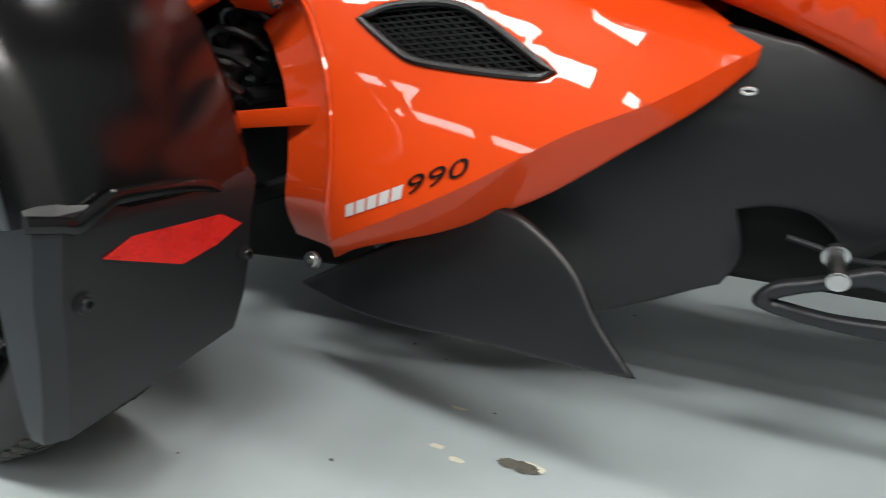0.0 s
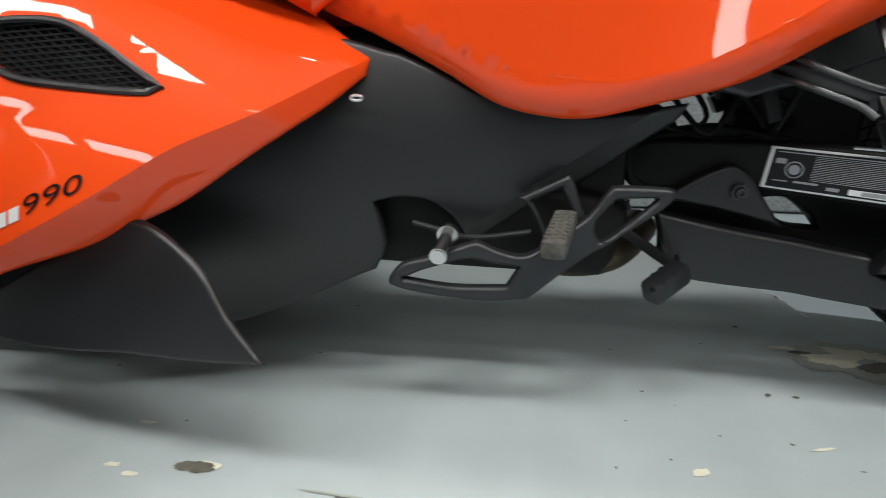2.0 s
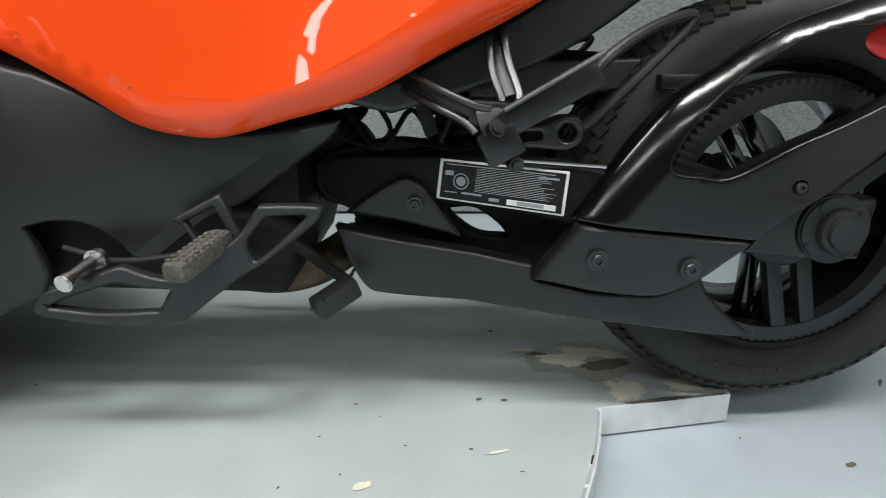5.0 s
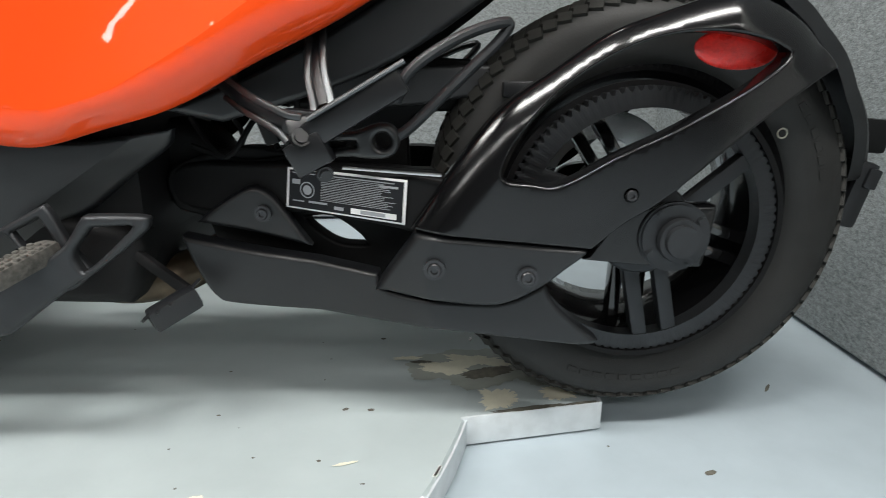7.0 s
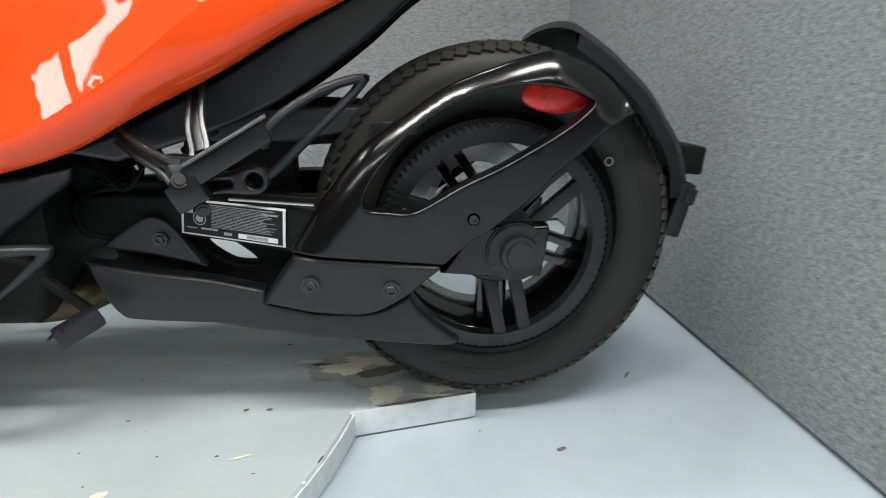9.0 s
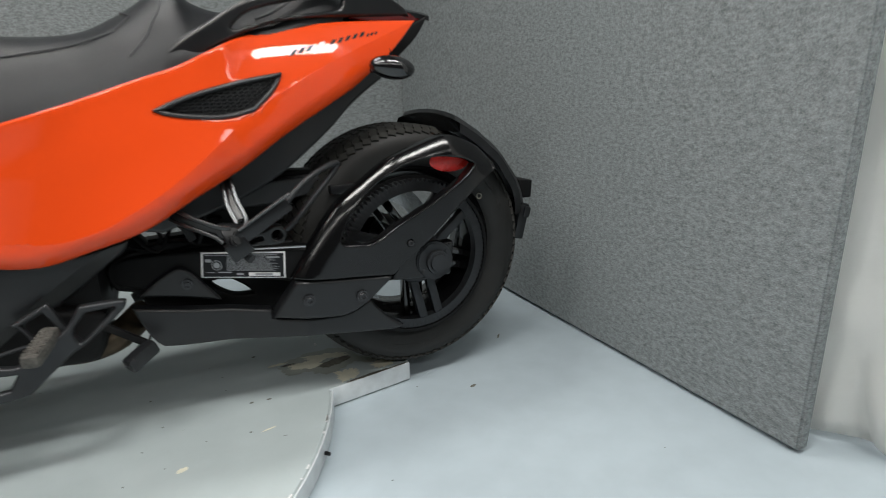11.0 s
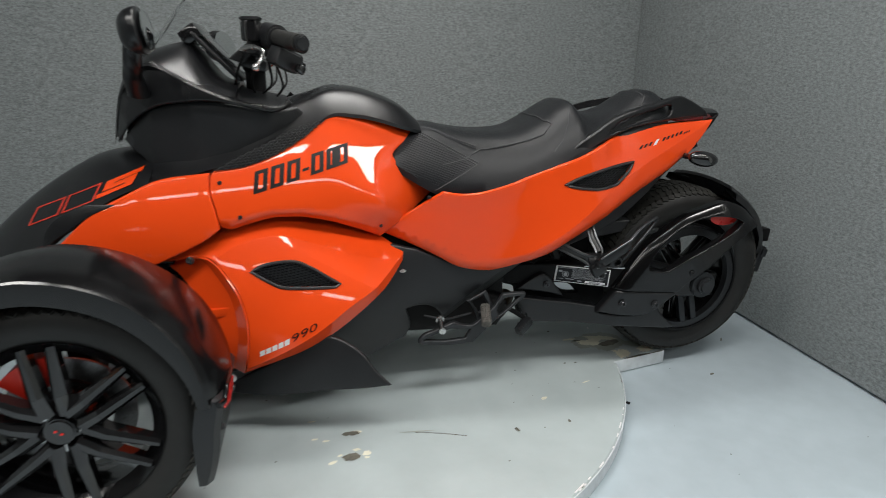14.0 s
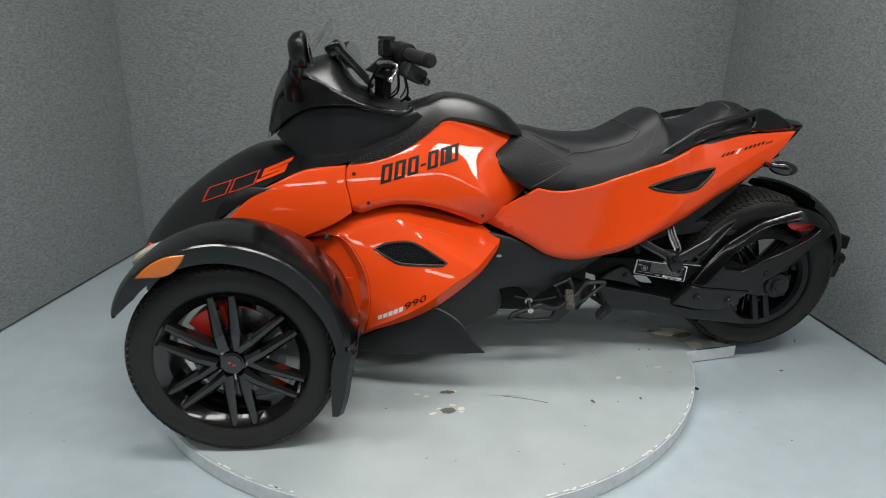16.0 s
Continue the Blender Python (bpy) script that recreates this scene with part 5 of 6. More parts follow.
for s in (-1, 1):
    arm = tp("mudguard_arm", panel(ARM, arm_y, holes=[WINDOW], thick=0.03, rim=0.004, side=s, step=0.009, fine=0.005), ARMBLACK, "gloss black mudguard arm with a window")
    if s < 0:
        screw((-.061, -.229, .391), arm, 0.007)
    tp("swing_arm", panel(BEAM, lambda x, z: lerp(x, Y_BEAM), thick=0.05, rim=0.008, side=s), DARK, "black swing arm beam")
    # reflector on its recessed bracket
    tp("reflector_bracket", panel([(.025, .548), (.035, .575), (.09, .578), (.102, .558), (.09, .543), (.05, .538)], lambda x, z: -.186, side=s, thick=0.01, rim=0.004), DARK)
    bm = bmesh.new()
    bmesh.ops.create_uvsphere(bm, u_segments=36, v_segments=16, radius=1, matrix=Matrix.Translation((.061, s * .188, .558)) @ pose(0, 0, 0, 0, 3, 0) @ Matrix.Diagonal((.050, .006, .0235, 1)))
    tp("reflector", bm, RED, "oval red side reflector")
    # axle plate and cap
    bm = panel([(-.104, .301, 1), (-.046, .367), (.052, .372, 1), (.060, .365), (.05, .291, 1), (-.027, .294)], lambda x, z: -.2, side=s, thick=0.03, rim=0.005)
    tp("axle_plate", bm, ARMBLACK, "black axle adjuster plate")
    bm = cyl(bmesh.new(), (.008, s * .195, .333), (.008, s * .207, .333), .045, seg=40, bevel=0.003)
    cyl(bm, (.012, s * .205, .331), (.012, s * .224, .331), .030, .026, seg=40, bevel=0.006)
    for k in range(4):
        q = radians(35 + 90 * k)
        cyl(bm, (.008 + .037 * math.cos(q), s * .205, .333 + .037 * math.sin(q)), (.008 + .037 * math.cos(q), s * .2105, .333 + .037 * math.sin(q)), .006, seg=12, bevel=.0015)
    tp("axle_cap", bm, CAST, "dark cast axle cap with bolts")
STAYGREY = material("worn_black_stay", (0.018, 0.0185, 0.02), 0.45, var=0.2, bump=0.08, bscale=600)
for sd in (-1, 1):
    tp("upper_stay", panel([(-.46, .535, 1), (-.17, .541, 1), (-.185, .505), (-.25, .497), (-.33, .486), (-.45, .485, 1)], lambda x, z: -.088, side=sd, thick=.04, rim=.006), STAYGREY, "worn black upper stay of the swing arm")
tp("stay_bridge", bar(bmesh.new(), (-.17, -.13, .51), (-.17, .13, .49), 0.07, 0.02), SATIN)
bm = bar(bmesh.new(), (-.41, -.165, .413), (-.285, -.197, .409), 0.004, 0.004, bevel=0.001)
tp("edge_strip", bm, STEEL)

# mudguard crown over the back of the tyre, tail light and plate holder
bm = bmesh.new()
secs = []
for i in range(31):
    deg = 8 + (74 - 8) * i / 30
    a = radians(deg)
    r = lerp(deg, [(8, .362), (20, .352), (35, .336), (55, .332), (66, .338), (74, .346)])
    w = lerp(deg, [(8, .07), (25, .12), (45, .165), (60, .19), (74, .205)])
    bow = 0.02
    sec = []
    for j in range(9):
        q = -1 + j / 4
        sec.append((r - bow * q * q - (0.03 if abs(q) == 1 else 0), q * w))
    sec += [(r - bow * q * q - 0.009, q * w * .96) for q in [1 - j / 4 for j in range(9)]]
    secs.append([bm.verts.new((r_ * math.cos(a), y, RC[2] + r_ * math.sin(a))) for r_, y in sec])
for A, B in zip(secs, secs[1:]):
    for j in range(18):
        bm.faces.new((A[j], A[(j + 1) % 18], B[(j + 1) % 18], B[j]))
bm.faces.new(secs[0])
bm.faces.new(list(reversed(secs[-1])))
tp("mudguard", bm, SATIN, "satin black rear mudguard", angle=45)
bm = bmesh.new()
box(bm, .042, .09, .05, pose(.358, 0, .444, 0, 5, 0), 0.006)
tail_unit = tp("plate_lamp", bm, DARK, "small black plate lamp block")
bm = box(bmesh.new(), .006, .07, .012, pose(.3805, 0, .455), 0.002)
tp("lens", bm, RED, parent=tail_unit)
bm = bmesh.new()
box(bm, .03, .14, .1, pose(.332, 0, .36, 0, 14, 0), 0.008)
box(bm, .02, .05, .03, pose(.345, -.05, .385, 0, 14, 0), 0.004)
tp("plate_holder", bm, PLASTIC, "black plate holder")

# data plate on the swing arm
bm = panel([(-.489, .408, 1), (-.327, .401, 1), (-.331, .343, 1), (-.495, .353, 1)], lambda x, z: lerp(x, [(-.497, -.1225), (-.326, -.188)]), thick=0.003, rim=0.002)
data_plate = tp("data_plate", bm, WHITE, "data plate with a pale border and small print")


def plate_patch(u0, u1, v0, v1, mat, off=0.0008, name="print"):
    """A flat patch on the data plate; u runs along it, v up, both from 0 to 1."""
    c = [Vector((-.495, .353)), Vector((-.331, .343)), Vector((-.327, .401)), Vector((-.489, .408))]
    bm = bmesh.new()
    vs = []
    for u, v in ((u0, v0), (u1, v0), (u1, v1), (u0, v1)):
        p = (c[0] * (1 - u) + c[1] * u) * (1 - v) + (c[3] * (1 - u) + c[2] * u) * v
        vs.append(bm.verts.new((p.x, lerp(p.x, [(-.497, -.1225), (-.326, -.188)]) - off, p.y)))
    bm.faces.new(vs)
    return tp(name, bm, mat, parent=data_plate, smooth=False)


PRINT = material("grey_print", (0.3, 0.31, 0.33), 0.5)
plate_patch(.025, .975, .05, .95, LABELBLACK, 0.0006, "black_field")
random.seed(3)
for k in range(15):
    v = .84 - k * .039
    plate_patch(.30, .30 + .62 * random.uniform(.8, 1), v, v + .014, PRINT, 0.0012)
for u0, u1, v0, v1 in ((.05, .12, .62, .74), (.05, .9, .88, .905), (.06, .16, .2, .23), (.2, .36, .2, .25), (.42, .5, .12, .2), (.78, .93, .78, .83)):
    plate_patch(u0, u1, v0, v1, PRINT, 0.0012)
plate_patch(.56, .93, .09, .22, WHITE, 0.0012)
plate_patch(.64, .84, .11, .2, PRINT, 0.0014)
bm = bmesh.new()
cc = Vector((-.462, lerp(-.462, [(-.497, -.1225), (-.326, -.188)]) - .0013, .379))
dd = Vector((.171, -.0655, 0)).normalized()
for r0, r1 in ((.0095, .011), (.0, .0065)):
    ringa = [bm.verts.new(cc + dd * r1 * math.cos(t) + Vector((0, 0, r1 * math.sin(t)))) for t in [2 * math.pi * i / 28 for i in range(28)]]
    if r0 > 0:
        ringb = [bm.verts.new(cc + dd * r0 * math.cos(t) + Vector((0, 0, r0 * math.sin(t)))) for t in [2 * math.pi * i / 28 for i in range(28)]]
        for i in range(28):
            bm.faces.new((ringa[i], ringa[(i + 1) % 28], ringb[(i + 1) % 28], ringb[i]))
    else:
        bm.faces.new(ringa)
tp("round_emblem", bm, PRINT, parent=data_plate, smooth=False)

# ---- passenger foot rest ----
ALLOY = material("satin_alloy", (0.1, 0.104, 0.108), 0.33, metal=0.9, var=0.15, bump=0.08, bscale=600)
for s in (-1, 1):
    bm = bmesh.new()
    for ends in (((-.54, .20, .515), (-.50, .236, .496), (-.452, .262, .476)), ((-.428, .19, .578), (-.425, .225, .532), (-.415, .255, .492))):
        tube(bm, [(x, s * y, z) for x, y, z in ends], lambda q: .0095 + .003 * q, 12, flat=.5, up=(0, 1, .4))
    bar(bm, (-.458, s * .258, .477), (-.41, s * .268, .474), 0.03, 0.018, bevel=0.006)
    bar(bm, (-.438, s * .262, .482), (-.428, s * .274, .452), 0.034, 0.02, bevel=0.006)
    rest = tp("passenger_bracket", bm, SATIN, "grey alloy footrest bracket")
    for ends in (((-.53, .217, .523), (-.496, .243, .503), (-.455, .268, .486), (-.436, .272, .482)), ((-.536, .205, .50), (-.502, .236, .484), (-.466, .262, .468), (-.452, .272, .456)),
                 ((-.42, .205, .572), (-.416, .235, .534), (-.405, .262, .496), (-.412, .27, .481)), ((-.436, .205, .566), (-.434, .235, .524), (-.424, .262, .492), (-.43, .27, .484))):
        tp("polished_edge", tube(bmesh.new(), [(x, s * y, z) for x, y, z in ends], .0042, 8, n=4, flat=.7), ALLOY, "polished edge", parent=rest)
    bm = bmesh.new()
    box(bm, .043, .028, .036, pose(-.426, s * .285, .446, 0, -28, 0), 0.005)
    cyl(bm, (-.413, s * .285, .428), (-.408, s * .297, .424), .009, seg=16, bevel=.003)
    cyl(bm, (-.436, s * .29, .46), (-.43, s * .303, .466), .010, seg=16, bevel=.003)
    tp("pivot_block", bm, SATIN, parent=rest)
    bm = bmesh.new()
    bar(bm, (-.428, s * .287, .462), (-.327, s * .284, .522), 0.029, 0.02, bevel=0.005)
    peg = tp("passenger_peg", bm, SATIN, "folded black passenger footrest")
    tp("polished_edge", tube(bmesh.new(), [(-.425, s * .299, .482), (-.325, s * .296, .54)], .003, 8, n=1), ALLOY, parent=peg)
    bore = [(-.351 + .0095 * math.cos(t), .457 + .0095 * math.sin(t)) for t in [2 * math.pi * i / 14 for i in range(14)]]
    slot = [(-.412, .447, 1), (-.38, .45, 1), (-.38, .457, 1), (-.412, .456, 1)]
    bm = panel([(-.425, .437, 1), (-.39, .44), (-.365, .438), (-.345, .439), (-.334, .449), (-.333, .464), (-.343, .475), (-.36, .475), (-.385, .467), (-.425, .468, 1)], lambda x, z: -.268, holes=[bore, slot], side=s, thick=.022, rim=.005, step=.01)
    tp("heel_boss", bm, SATIN, parent=rest)
    loop = [(-.335, s * .27, .50), (-.322, s * .275, .528), (-.29, s * .262, .553), (-.25, s * .245, .573), (-.214, s * .23, .582), (-.221, s * .23, .566), (-.25, s * .24, .538), (-.285, s * .25, .505), (-.32, s * .256, .472), (-.335, s * .257, .462)]
    tp("heel_guard", tube(bmesh.new(), loop, 0.0062, 10, flat=1.2), CAST, "grey heel guard loop", parent=rest)

# ---- rider foot rest and levers ----
WORN = material("worn_grey_rubber", (0.075, 0.072, 0.064), 0.8, var=0.75, scale=160, bump=0.5, bscale=300)
PEG = [(-.975, .245), (-.958, .266), (-.923, .277), (-.875, .295), (-.862, .296), (-.841, .287), (-.814, .281), (-.794, .287), (-.77, .305), (-.735, .327), (-.710, .361), (-.698, .366), (-.639, .365), (-.632, .357), (-.644, .340), (-.705, .293), (-.728, .280), (-.766, .252), (-.794, .230), (-.808, .223), (-.859, .220), (-.922, .226), (-.965, .235)]
PEG_H1 = [(-.957, .247, 1), (-.933, .258), (-.902, .268), (-.875, .275), (-.847, .270), (-.813, .266, 1), (-.819, .257), (-.829, .240, 1), (-.895, .239)]
PEG_H2 = [(-.722, .322), (-.70, .351, 1), (-.655, .353, 1), (-.655, .347), (-.708, .300), (-.719, .303)]
SHIFT = [(-.818, .345, 1), (-.758, .376, 1), (-.75, .365), (-.735, .328), (-.712, .292, 1), (-.742, .268), (-.775, .268, 1), (-.787, .30), (-.803, .332)]
Y_PEG = [(-.97, -.268), (-.80, -.258), (-.72, -.236), (-.63, -.232)]
for s in (-1, 1):
    peg = tp("foot_rest_plate", panel(PEG, lambda x, z: lerp(x, Y_PEG), holes=[PEG_H1, PEG_H2], side=s, thick=0.014, rim=0.006, step=0.02), CAST, "grey cast footrest and guard plate")
    tp("shift_plate", panel(SHIFT, lambda x, z: -.222, holes=[[(-.801, .342, 1), (-.765, .360, 1), (-.745, .318, 1), (-.779, .305, 1)]], side=s, thick=0.012, rim=0.005, step=0.02), CAST, "grey cast bracket", parent=peg)
    bm = bmesh.new()
    p0, p1 = Vector((-.757, s * .215, .322)), Vector((-.78, s * .315, .306))
    bar(bm, p0, p1, 0.03, 0.024, up=(0, 0, 1), bevel=0.008)
    for i in range(8):
        for j in range(3):
            q = p0.lerp(p1, .2 + .1 * i) + Vector((-.009 + .009 * j, 0, .0115))
            box(bm, .006, .007, .005, Matrix.Translation(q), .001, 1)
    tp("rider_peg", bm, WORN, "worn ribbed rubber foot peg")
    bm = cyl(bmesh.new(), (-.904, s * .235, .30), (-.909, s * .297, .29), .0085, seg=16, bevel=.002)
    cyl(bm, (-.9035, s * .232, .3005), (-.9045, s * .246, .2985), .0135, seg=16, bevel=.003)
    cyl(bm, (-.9086, s * .29, .291), (-.9095, s * .302, .289), .0105, seg=16, bevel=.002)
    tp("shift_lever_tip", bm, STEEL, "bright steel shift lever tip")
    bm = tube(bmesh.new(), [(-.95, s * .225, .31), (-.915, s * .232, .303), (-.90, s * .235, .298), (-.86, s * .22, .293), (-.80, s * .21, .30)], 0.0035, 8)
    tp("shift_rod", bm, CAST)
    bm = bmesh.new()
    bar(bm, (-.648, s * .225, .228), (-.60, s * .19, .252), 0.028, 0.03, up=(0, 0, 1), bevel=0.007)
    for i in range(4):
        bar(bm, (-.648 + .012 * i, s * (.243 - .01 * i), .237 + .006 * i), (-.64 + .012 * i, s * (.20 - .01 * i), .247 + .006 * i), .004, .005, bevel=0)
    pedal = tp("pedal_pad", bm, PLASTIC, "black rubber pedal pad")
    bm = bar(bmesh.new(), (-.61, s * .19, .255), (-.70, s * .16, .31), 0.014, 0.012, bevel=.003)
    tp("pedal_arm", bm, DARK, parent=pedal)

TAILRED = material("dark_red_lens", (0.1, 0.005, 0.005), 0.12, var=0.2, coat=0.5)
# ---- tail: grab rail, lamp, signals ----
TRIM = [(-.526, .759, 1), (-.508, .793), (-.478, .82), (-.42, .855), (-.365, .888), (-.295, .911), (-.20, .93), (-.12, .946), (-.075, .936), (-.03, .918), (.005, .90), (.02, .880, 1), (-.10, .874), (-.2, .868), (-.30, .855), (-.375, .828), (-.425, .802), (-.475, .776)]
TRIM_GAP = [(-.382, .844), (-.342, .875), (-.263, .896), (-.158, .917), (-.16, .887), (-.265, .869), (-.344, .849)]
Y_TRIM = [(-.6, .212), (-.46, .21), (-.38, .197), (-.29, .182), (-.2, .157), (-.1, .122), (0, .092)]
for s in (-1, 1):
    tp("grab_rail", panel(TRIM, lambda x, z: -lerp(x, Y_TRIM), holes=[TRIM_GAP], side=s, thick=.022, rim=.008, step=.016), SATIN, "satin black grab rail along the seat")
    bm = bmesh.new()
    tube(bm, [(-.10, s * .16, .765), (-.085, s * .20, .762)], 0.009, 10, n=1)
    bmesh.ops.create_uvsphere(bm, u_segments=20, v_segments=12, radius=1, matrix=Matrix.Translation((-.083, s * .235, .765)) @ pose(0, 0, 0, 0, 8, s * 8) @ Matrix.Diagonal((.048, .024, .024, 1)))
    tp("turn_signal", bm, GLOSSBLACK, "black stalked turn signal")
    bm = panel([(-.13, .872), (-.06, .885), (.05, .889), (.07, .878), (.02, .868), (-.08, .865)], lambda x, z: -lerp(x, [(-.13, .13), (.0, .095), (.07, .06)]) + 0.006, side=s, thick=.02, rim=0.004)
    tp("tail_lamp", bm, TAILRED, "dark red tail lamp wrapped round the tail")
satin_loft("tail_cover", [(-.19, .14, .875, .935), (-.13, .13, .883, .925), (-.05, .1, .89, .915), (.03, .075, .89, .905), (.085, .05, .885, .897)], SATIN, "satin black tail cover", across=13)
bm = panel([(.035, .868, 1), (.075, .885, 1), (.04, .835), (-.02, .78, 1), (-.03, .80)], lambda x, z: -.07, thick=.14, rim=.004)
tp("tail_end", bm, DARK)


# ---- decals and lettering ----
from mathutils.bvhtree import BVHTree


def skin(ob):
    bm = bmesh.new()
    bm.from_mesh(ob.data)
    tree = BVHTree.FromBMesh(bm)
    bm.free()
    return tree


def lay(tree, x, z, off=0.0012):
    """The place on a panel's outer skin seen square from its side."""
    hit, nrm, _, _ = tree.ray_cast(Vector((x, -3, z)), Vector((0, 1, 0)))
    if hit is None:
        return None
    if nrm.y > 0:
        nrm = -nrm
    return hit + nrm * off


def decal(name, tree, corners, rects, mat, parent, label="", slant=0.0, grid=(6, 4), off=0.0012):
    """Plain shapes on a panel. corners: lower left, lower right, upper right, upper left in x and z; rects in u and v."""
    c = [Vector(p) for p in corners]
    bm = bmesh.new()
    for u0, u1, v0, v1 in rects:
        vs = {}
        for i in range(grid[0] + 1):
            for j in range(grid[1] + 1):
                v = v0 + (v1 - v0) * j / grid[1]
                u = u0 + (u1 - u0) * i / grid[0] + slant * v
                p = (c[0] * (1 - u) + c[1] * u) * (1 - v) + (c[3] * (1 - u) + c[2] * u) * v
                q = lay(tree, p.x, p.y, off)
                if q is not None:
                    vs[i, j] = bm.verts.new(q)
        for i in range(grid[0]):
            for j in range(grid[1]):
                k = [(i, j), (i + 1, j), (i + 1, j + 1), (i, j + 1)]
                if all(q in vs for q in k):
                    bm.faces.new([vs[q] for q in k])
    return tp(name, bm, mat, label, parent=parent)


def lettering(text, tree, corners, mat, parent, label):
    """Built-in letters laid on a panel inside four corners."""
    cu = bpy.data.curves.new("letters", "FONT")
    cu.body = text
    cu.resolution_u = 3
    ob = bpy.data.objects.new("letters", cu)
    scene.collection.objects.link(ob)
    bpy.context.view_layer.update()
    me = bpy.data.meshes.new_from_object(ob.evaluated_get(bpy.context.evaluated_depsgraph_get()))
    bm = bmesh.new()
    bm.from_mesh(me)
    bpy.data.objects.remove(ob)
    xs = [v.co.x for v in bm.verts]
    ys = [v.co.y for v in bm.verts]
    c = [Vector(p) for p in corners]
    bmesh.ops.triangulate(bm, faces=bm.faces)
    bmesh.ops.subdivide_edges(bm, edges=[e for e in bm.edges if e.calc_length() > 0.2], cuts=2)
    for v in bm.verts:
        u = (v.co.x - min(xs)) / (max(xs) - min(xs))
        w = (v.co.y - min(ys)) / (max(ys) - min(ys))
        p = (c[0] * (1 - u) + c[1] * u) * (1 - w) + (c[3] * (1 - u) + c[2] * u) * w
        q = lay(tree, p.x, p.y, 0.0016)
        v.co = q if q is not None else (p.x, -.4, p.y)
    return tp("number", bm, mat, label, parent=parent, smooth=False)


left = {}
for o in trike.children:
    if o.type == "MESH" and o.name.split(".")[0] in ("tank_side_panel", "side_pod", "rear_side_panel", "hood") and o.name.split(".")[0] not in left:
        left[o.name.split(".")[0]] = (o, skin(o))
INK = material("black_decal", (0.006, 0.005, 0.005), 0.4, spec=0.2)
SILVER = material("silver_decal", (0.6, 0.58, 0.57), 0.35, var=0.04)
REDLINE = material("red_decal", (0.45, 0.03, 0.014), 0.35)
ob, tree = left["tank_side_panel"]
glyphs = []
for u0, u1 in ((0, .135), (.165, .30), (.33, .465), (.58, .715), (.745, .85), (.85, .98)):
    glyphs += [(u0, u0 + .045, .0, .95), (u1 - .045, u1, .0, .95), (u0 + .045, u1 - .045, .8, .95), (u0 + .045, u1 - .045, .0, .15)]
glyphs.append((.49, .56, .3, .42))
decal("side_logo", tree, ((-1.406, .714), (-1.156, .778), (-1.16, .829), (-1.407, .769)), glyphs, INK, ob, "black slanted bars of a logo", 0.03)
ob, tree = left["side_pod"]
decal("pod_logo", tree, ((-1.414, .305), (-1.27, .368), (-1.27, .388), (-1.416, .323)), [(k * .11, k * .11 + .09, .1, .85) for k in range(5)], SILVER, ob, "silver bars of a logo", 0.02)
lettering("990", tree, ((-1.333, .343), (-1.266, .373), (-1.264, .392), (-1.33, .364)), INK, ob, "black number 990")
ob, tree = left["rear_side_panel"]
decal("tail_logo", tree, ((-.285, .787), (-.080, .837), (-.083, .850), (-.282, .803)), [(k * .085, k * .085 + .05, .2, .8) for k in (0, 1, 2, 5, 6, 7, 8, 9)] + [(.86, .89, .0, .4), (.91, .94, .0, .4), (.96, .99, .0, .4)], INK, ob, "small black bars of a logo", 0.08, off=0.0004)
decal("tail_logo_accent", tree, ((-.285, .787), (-.080, .837), (-.083, .850), (-.282, .803)), [(.28, .34, .0, .9)], SILVER, ob, slant=0.08, off=0.0004)
ob, tree = left["hood"]
RS = ((-1.98, .625), (-1.69, .742), (-1.69, .774), (-1.975, .662))
thin = []
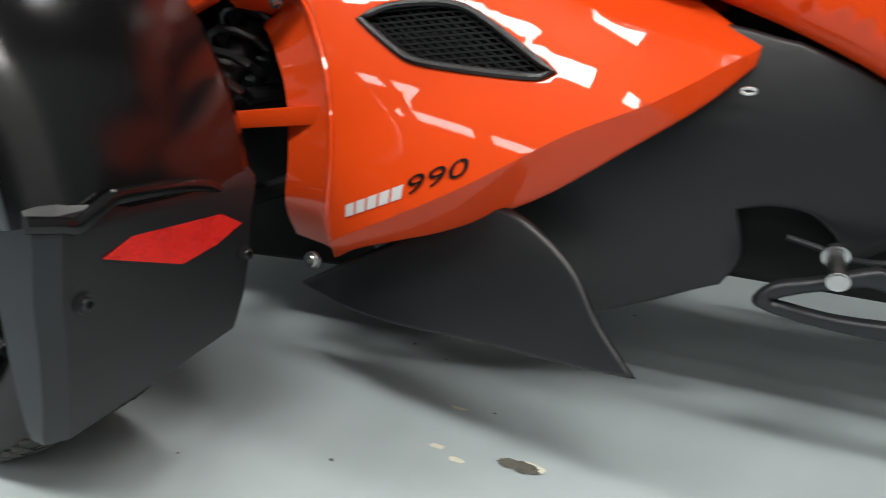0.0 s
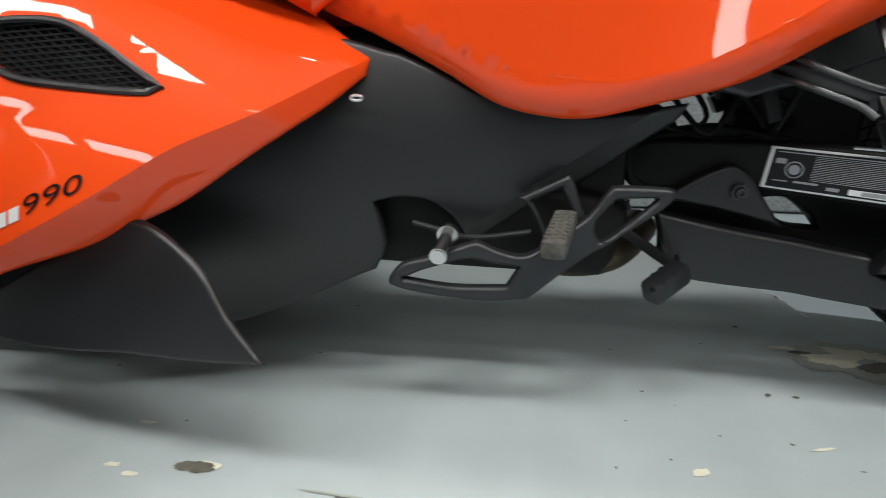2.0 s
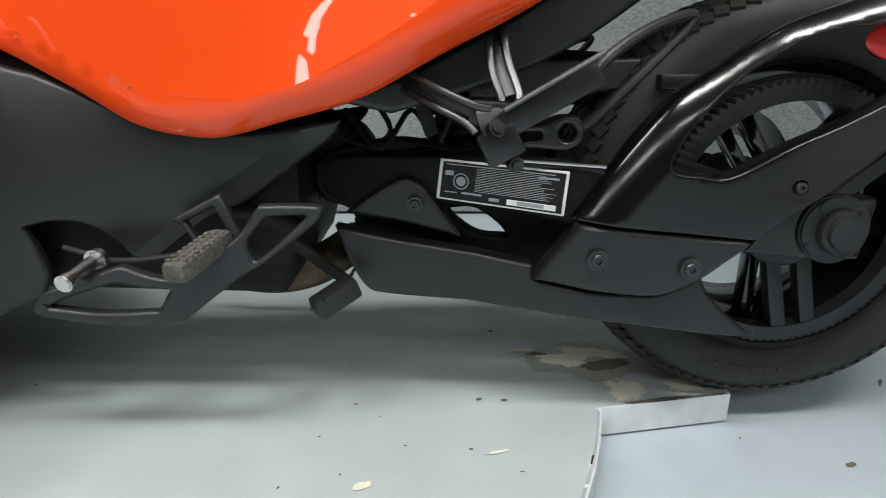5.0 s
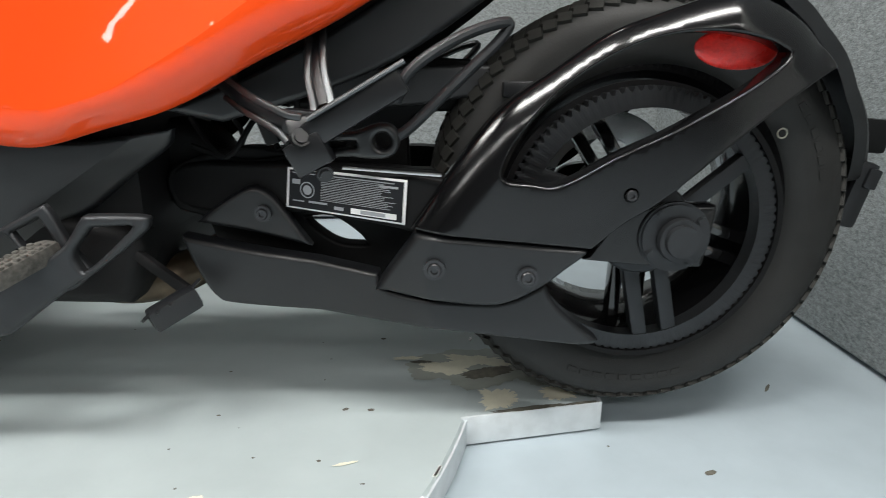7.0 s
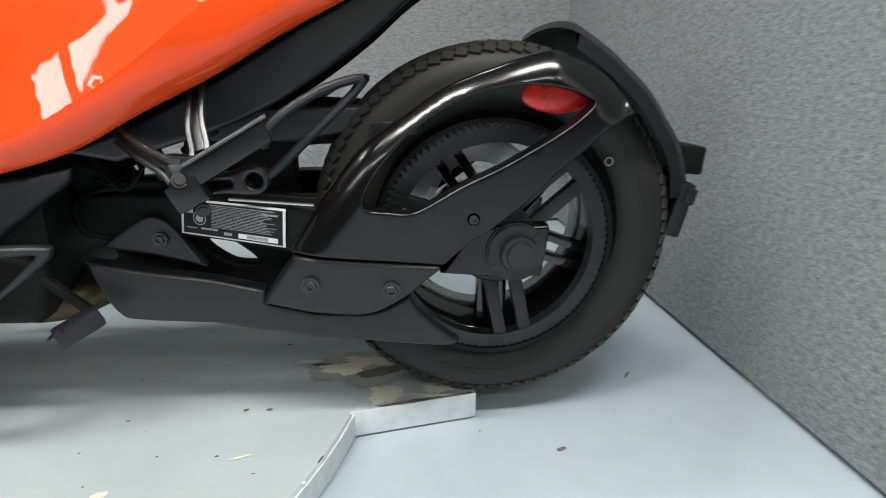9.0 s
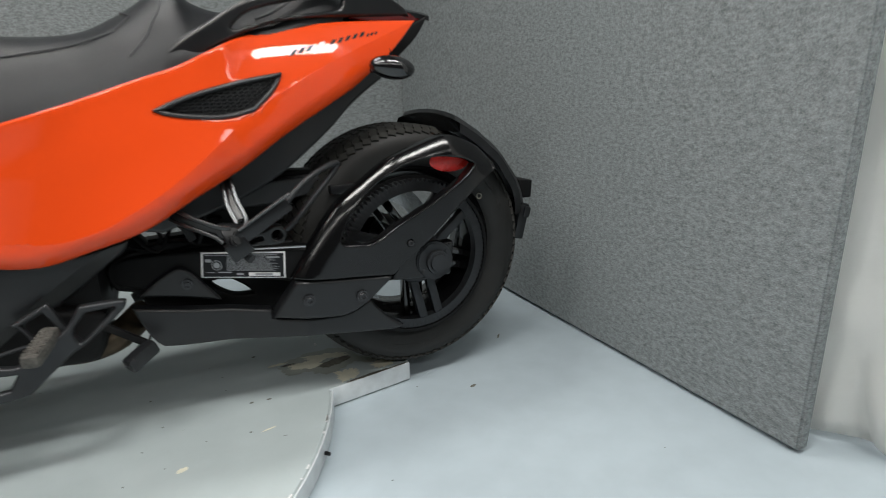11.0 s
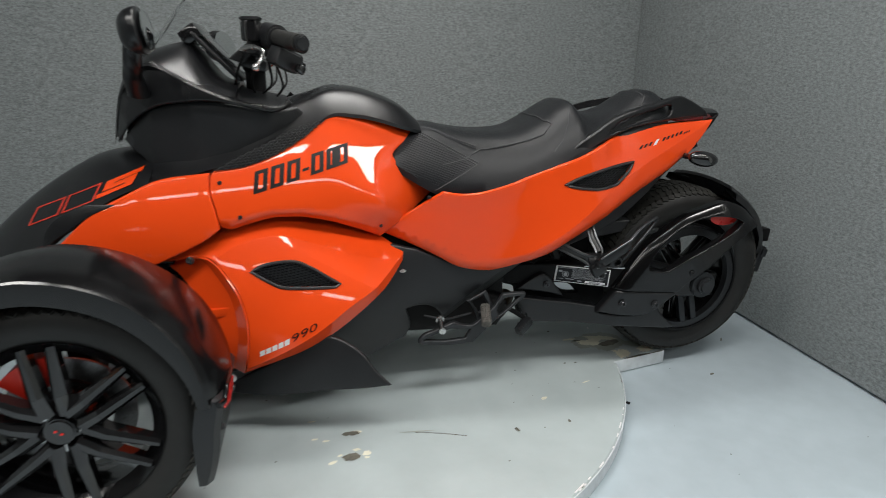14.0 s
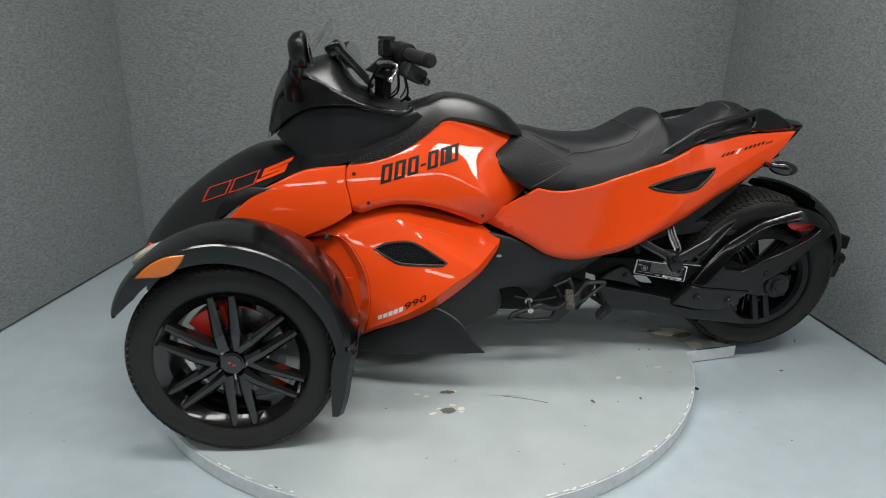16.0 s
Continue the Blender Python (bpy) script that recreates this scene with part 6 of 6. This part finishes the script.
for k in range(2):
    u = .02 + k * .33
    thin += [(u, u + .30, .0, .08), (u, u + .30, .92, 1.0), (u, u + .02, 0, 1.0), (u + .28, u + .30, 0, 1.0)]
decal("hood_logo_outline", tree, RS, thin, REDLINE, ob, "red outlined shapes of a logo", 0.04)
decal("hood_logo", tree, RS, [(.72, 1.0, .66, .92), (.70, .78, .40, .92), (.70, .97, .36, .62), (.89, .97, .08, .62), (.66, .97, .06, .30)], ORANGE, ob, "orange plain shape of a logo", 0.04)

seat_skin = skin(seat)
area = [(-.955, .842), (-1.02, .792), (-1.005, .745), (-.905, .70), (-.80, .757)]
for sd in (-1, 1):
    bm = bmesh.new()
    for i in range(30):
        line = []
        for j in range(40):
            x, z = -1.03 + .24 * j / 39, .872 - .0065 * i - .09 * j / 39
            q = lay(seat_skin, x, z, -.0008) if inside((x, z), area) else None
            if q is not None:
                line.append((q.x, -sd * q.y, q.z))
        if len(line) > 3:
            tube(bm, line, .0019, 6, n=1)
    tp("ribbed_grip", bm, VINYL, "ribbed black grip panel", parent=seat)
    for (x0, z0), (x1, z1) in (((-.957, .845), (-.79, .757)), ((-.79, .757), (-.915, .69)), ((-.955, .851), (-.785, .762))):
        line = [lay(seat_skin, x0 + (x1 - x0) * j / 24, z0 + (z1 - z0) * j / 24, .0012) for j in range(25)]
        line = [(q.x, -sd * q.y, q.z) for q in line if q is not None]
        if len(line) > 3:
            tp("seam", tube(bmesh.new(), line, .0014, 6, n=1), THREAD, "dull grey stitched seam", parent=seat)

for sd in (-1, 1):
    bm = bmesh.new()
    bmesh.ops.create_uvsphere(bm, u_segments=24, v_segments=12, radius=1, matrix=Matrix.Translation((-2.05, sd * .42, .535)) @ pose(0, 0, 0, 0, -50, sd * 25) @ Matrix.Diagonal((.045, .07, .02, 1)))
    tp("headlamp", bm, SILVERGREY, "clear headlamp lens beside the nose")
    tp("nose_reflector", panel([(-2.125, .495), (-2.105, .53), (-2.09, .515), (-2.10, .495)], lambda x, z: -.31, side=sd, thick=.01, rim=.002), RED, "small red nose reflector")
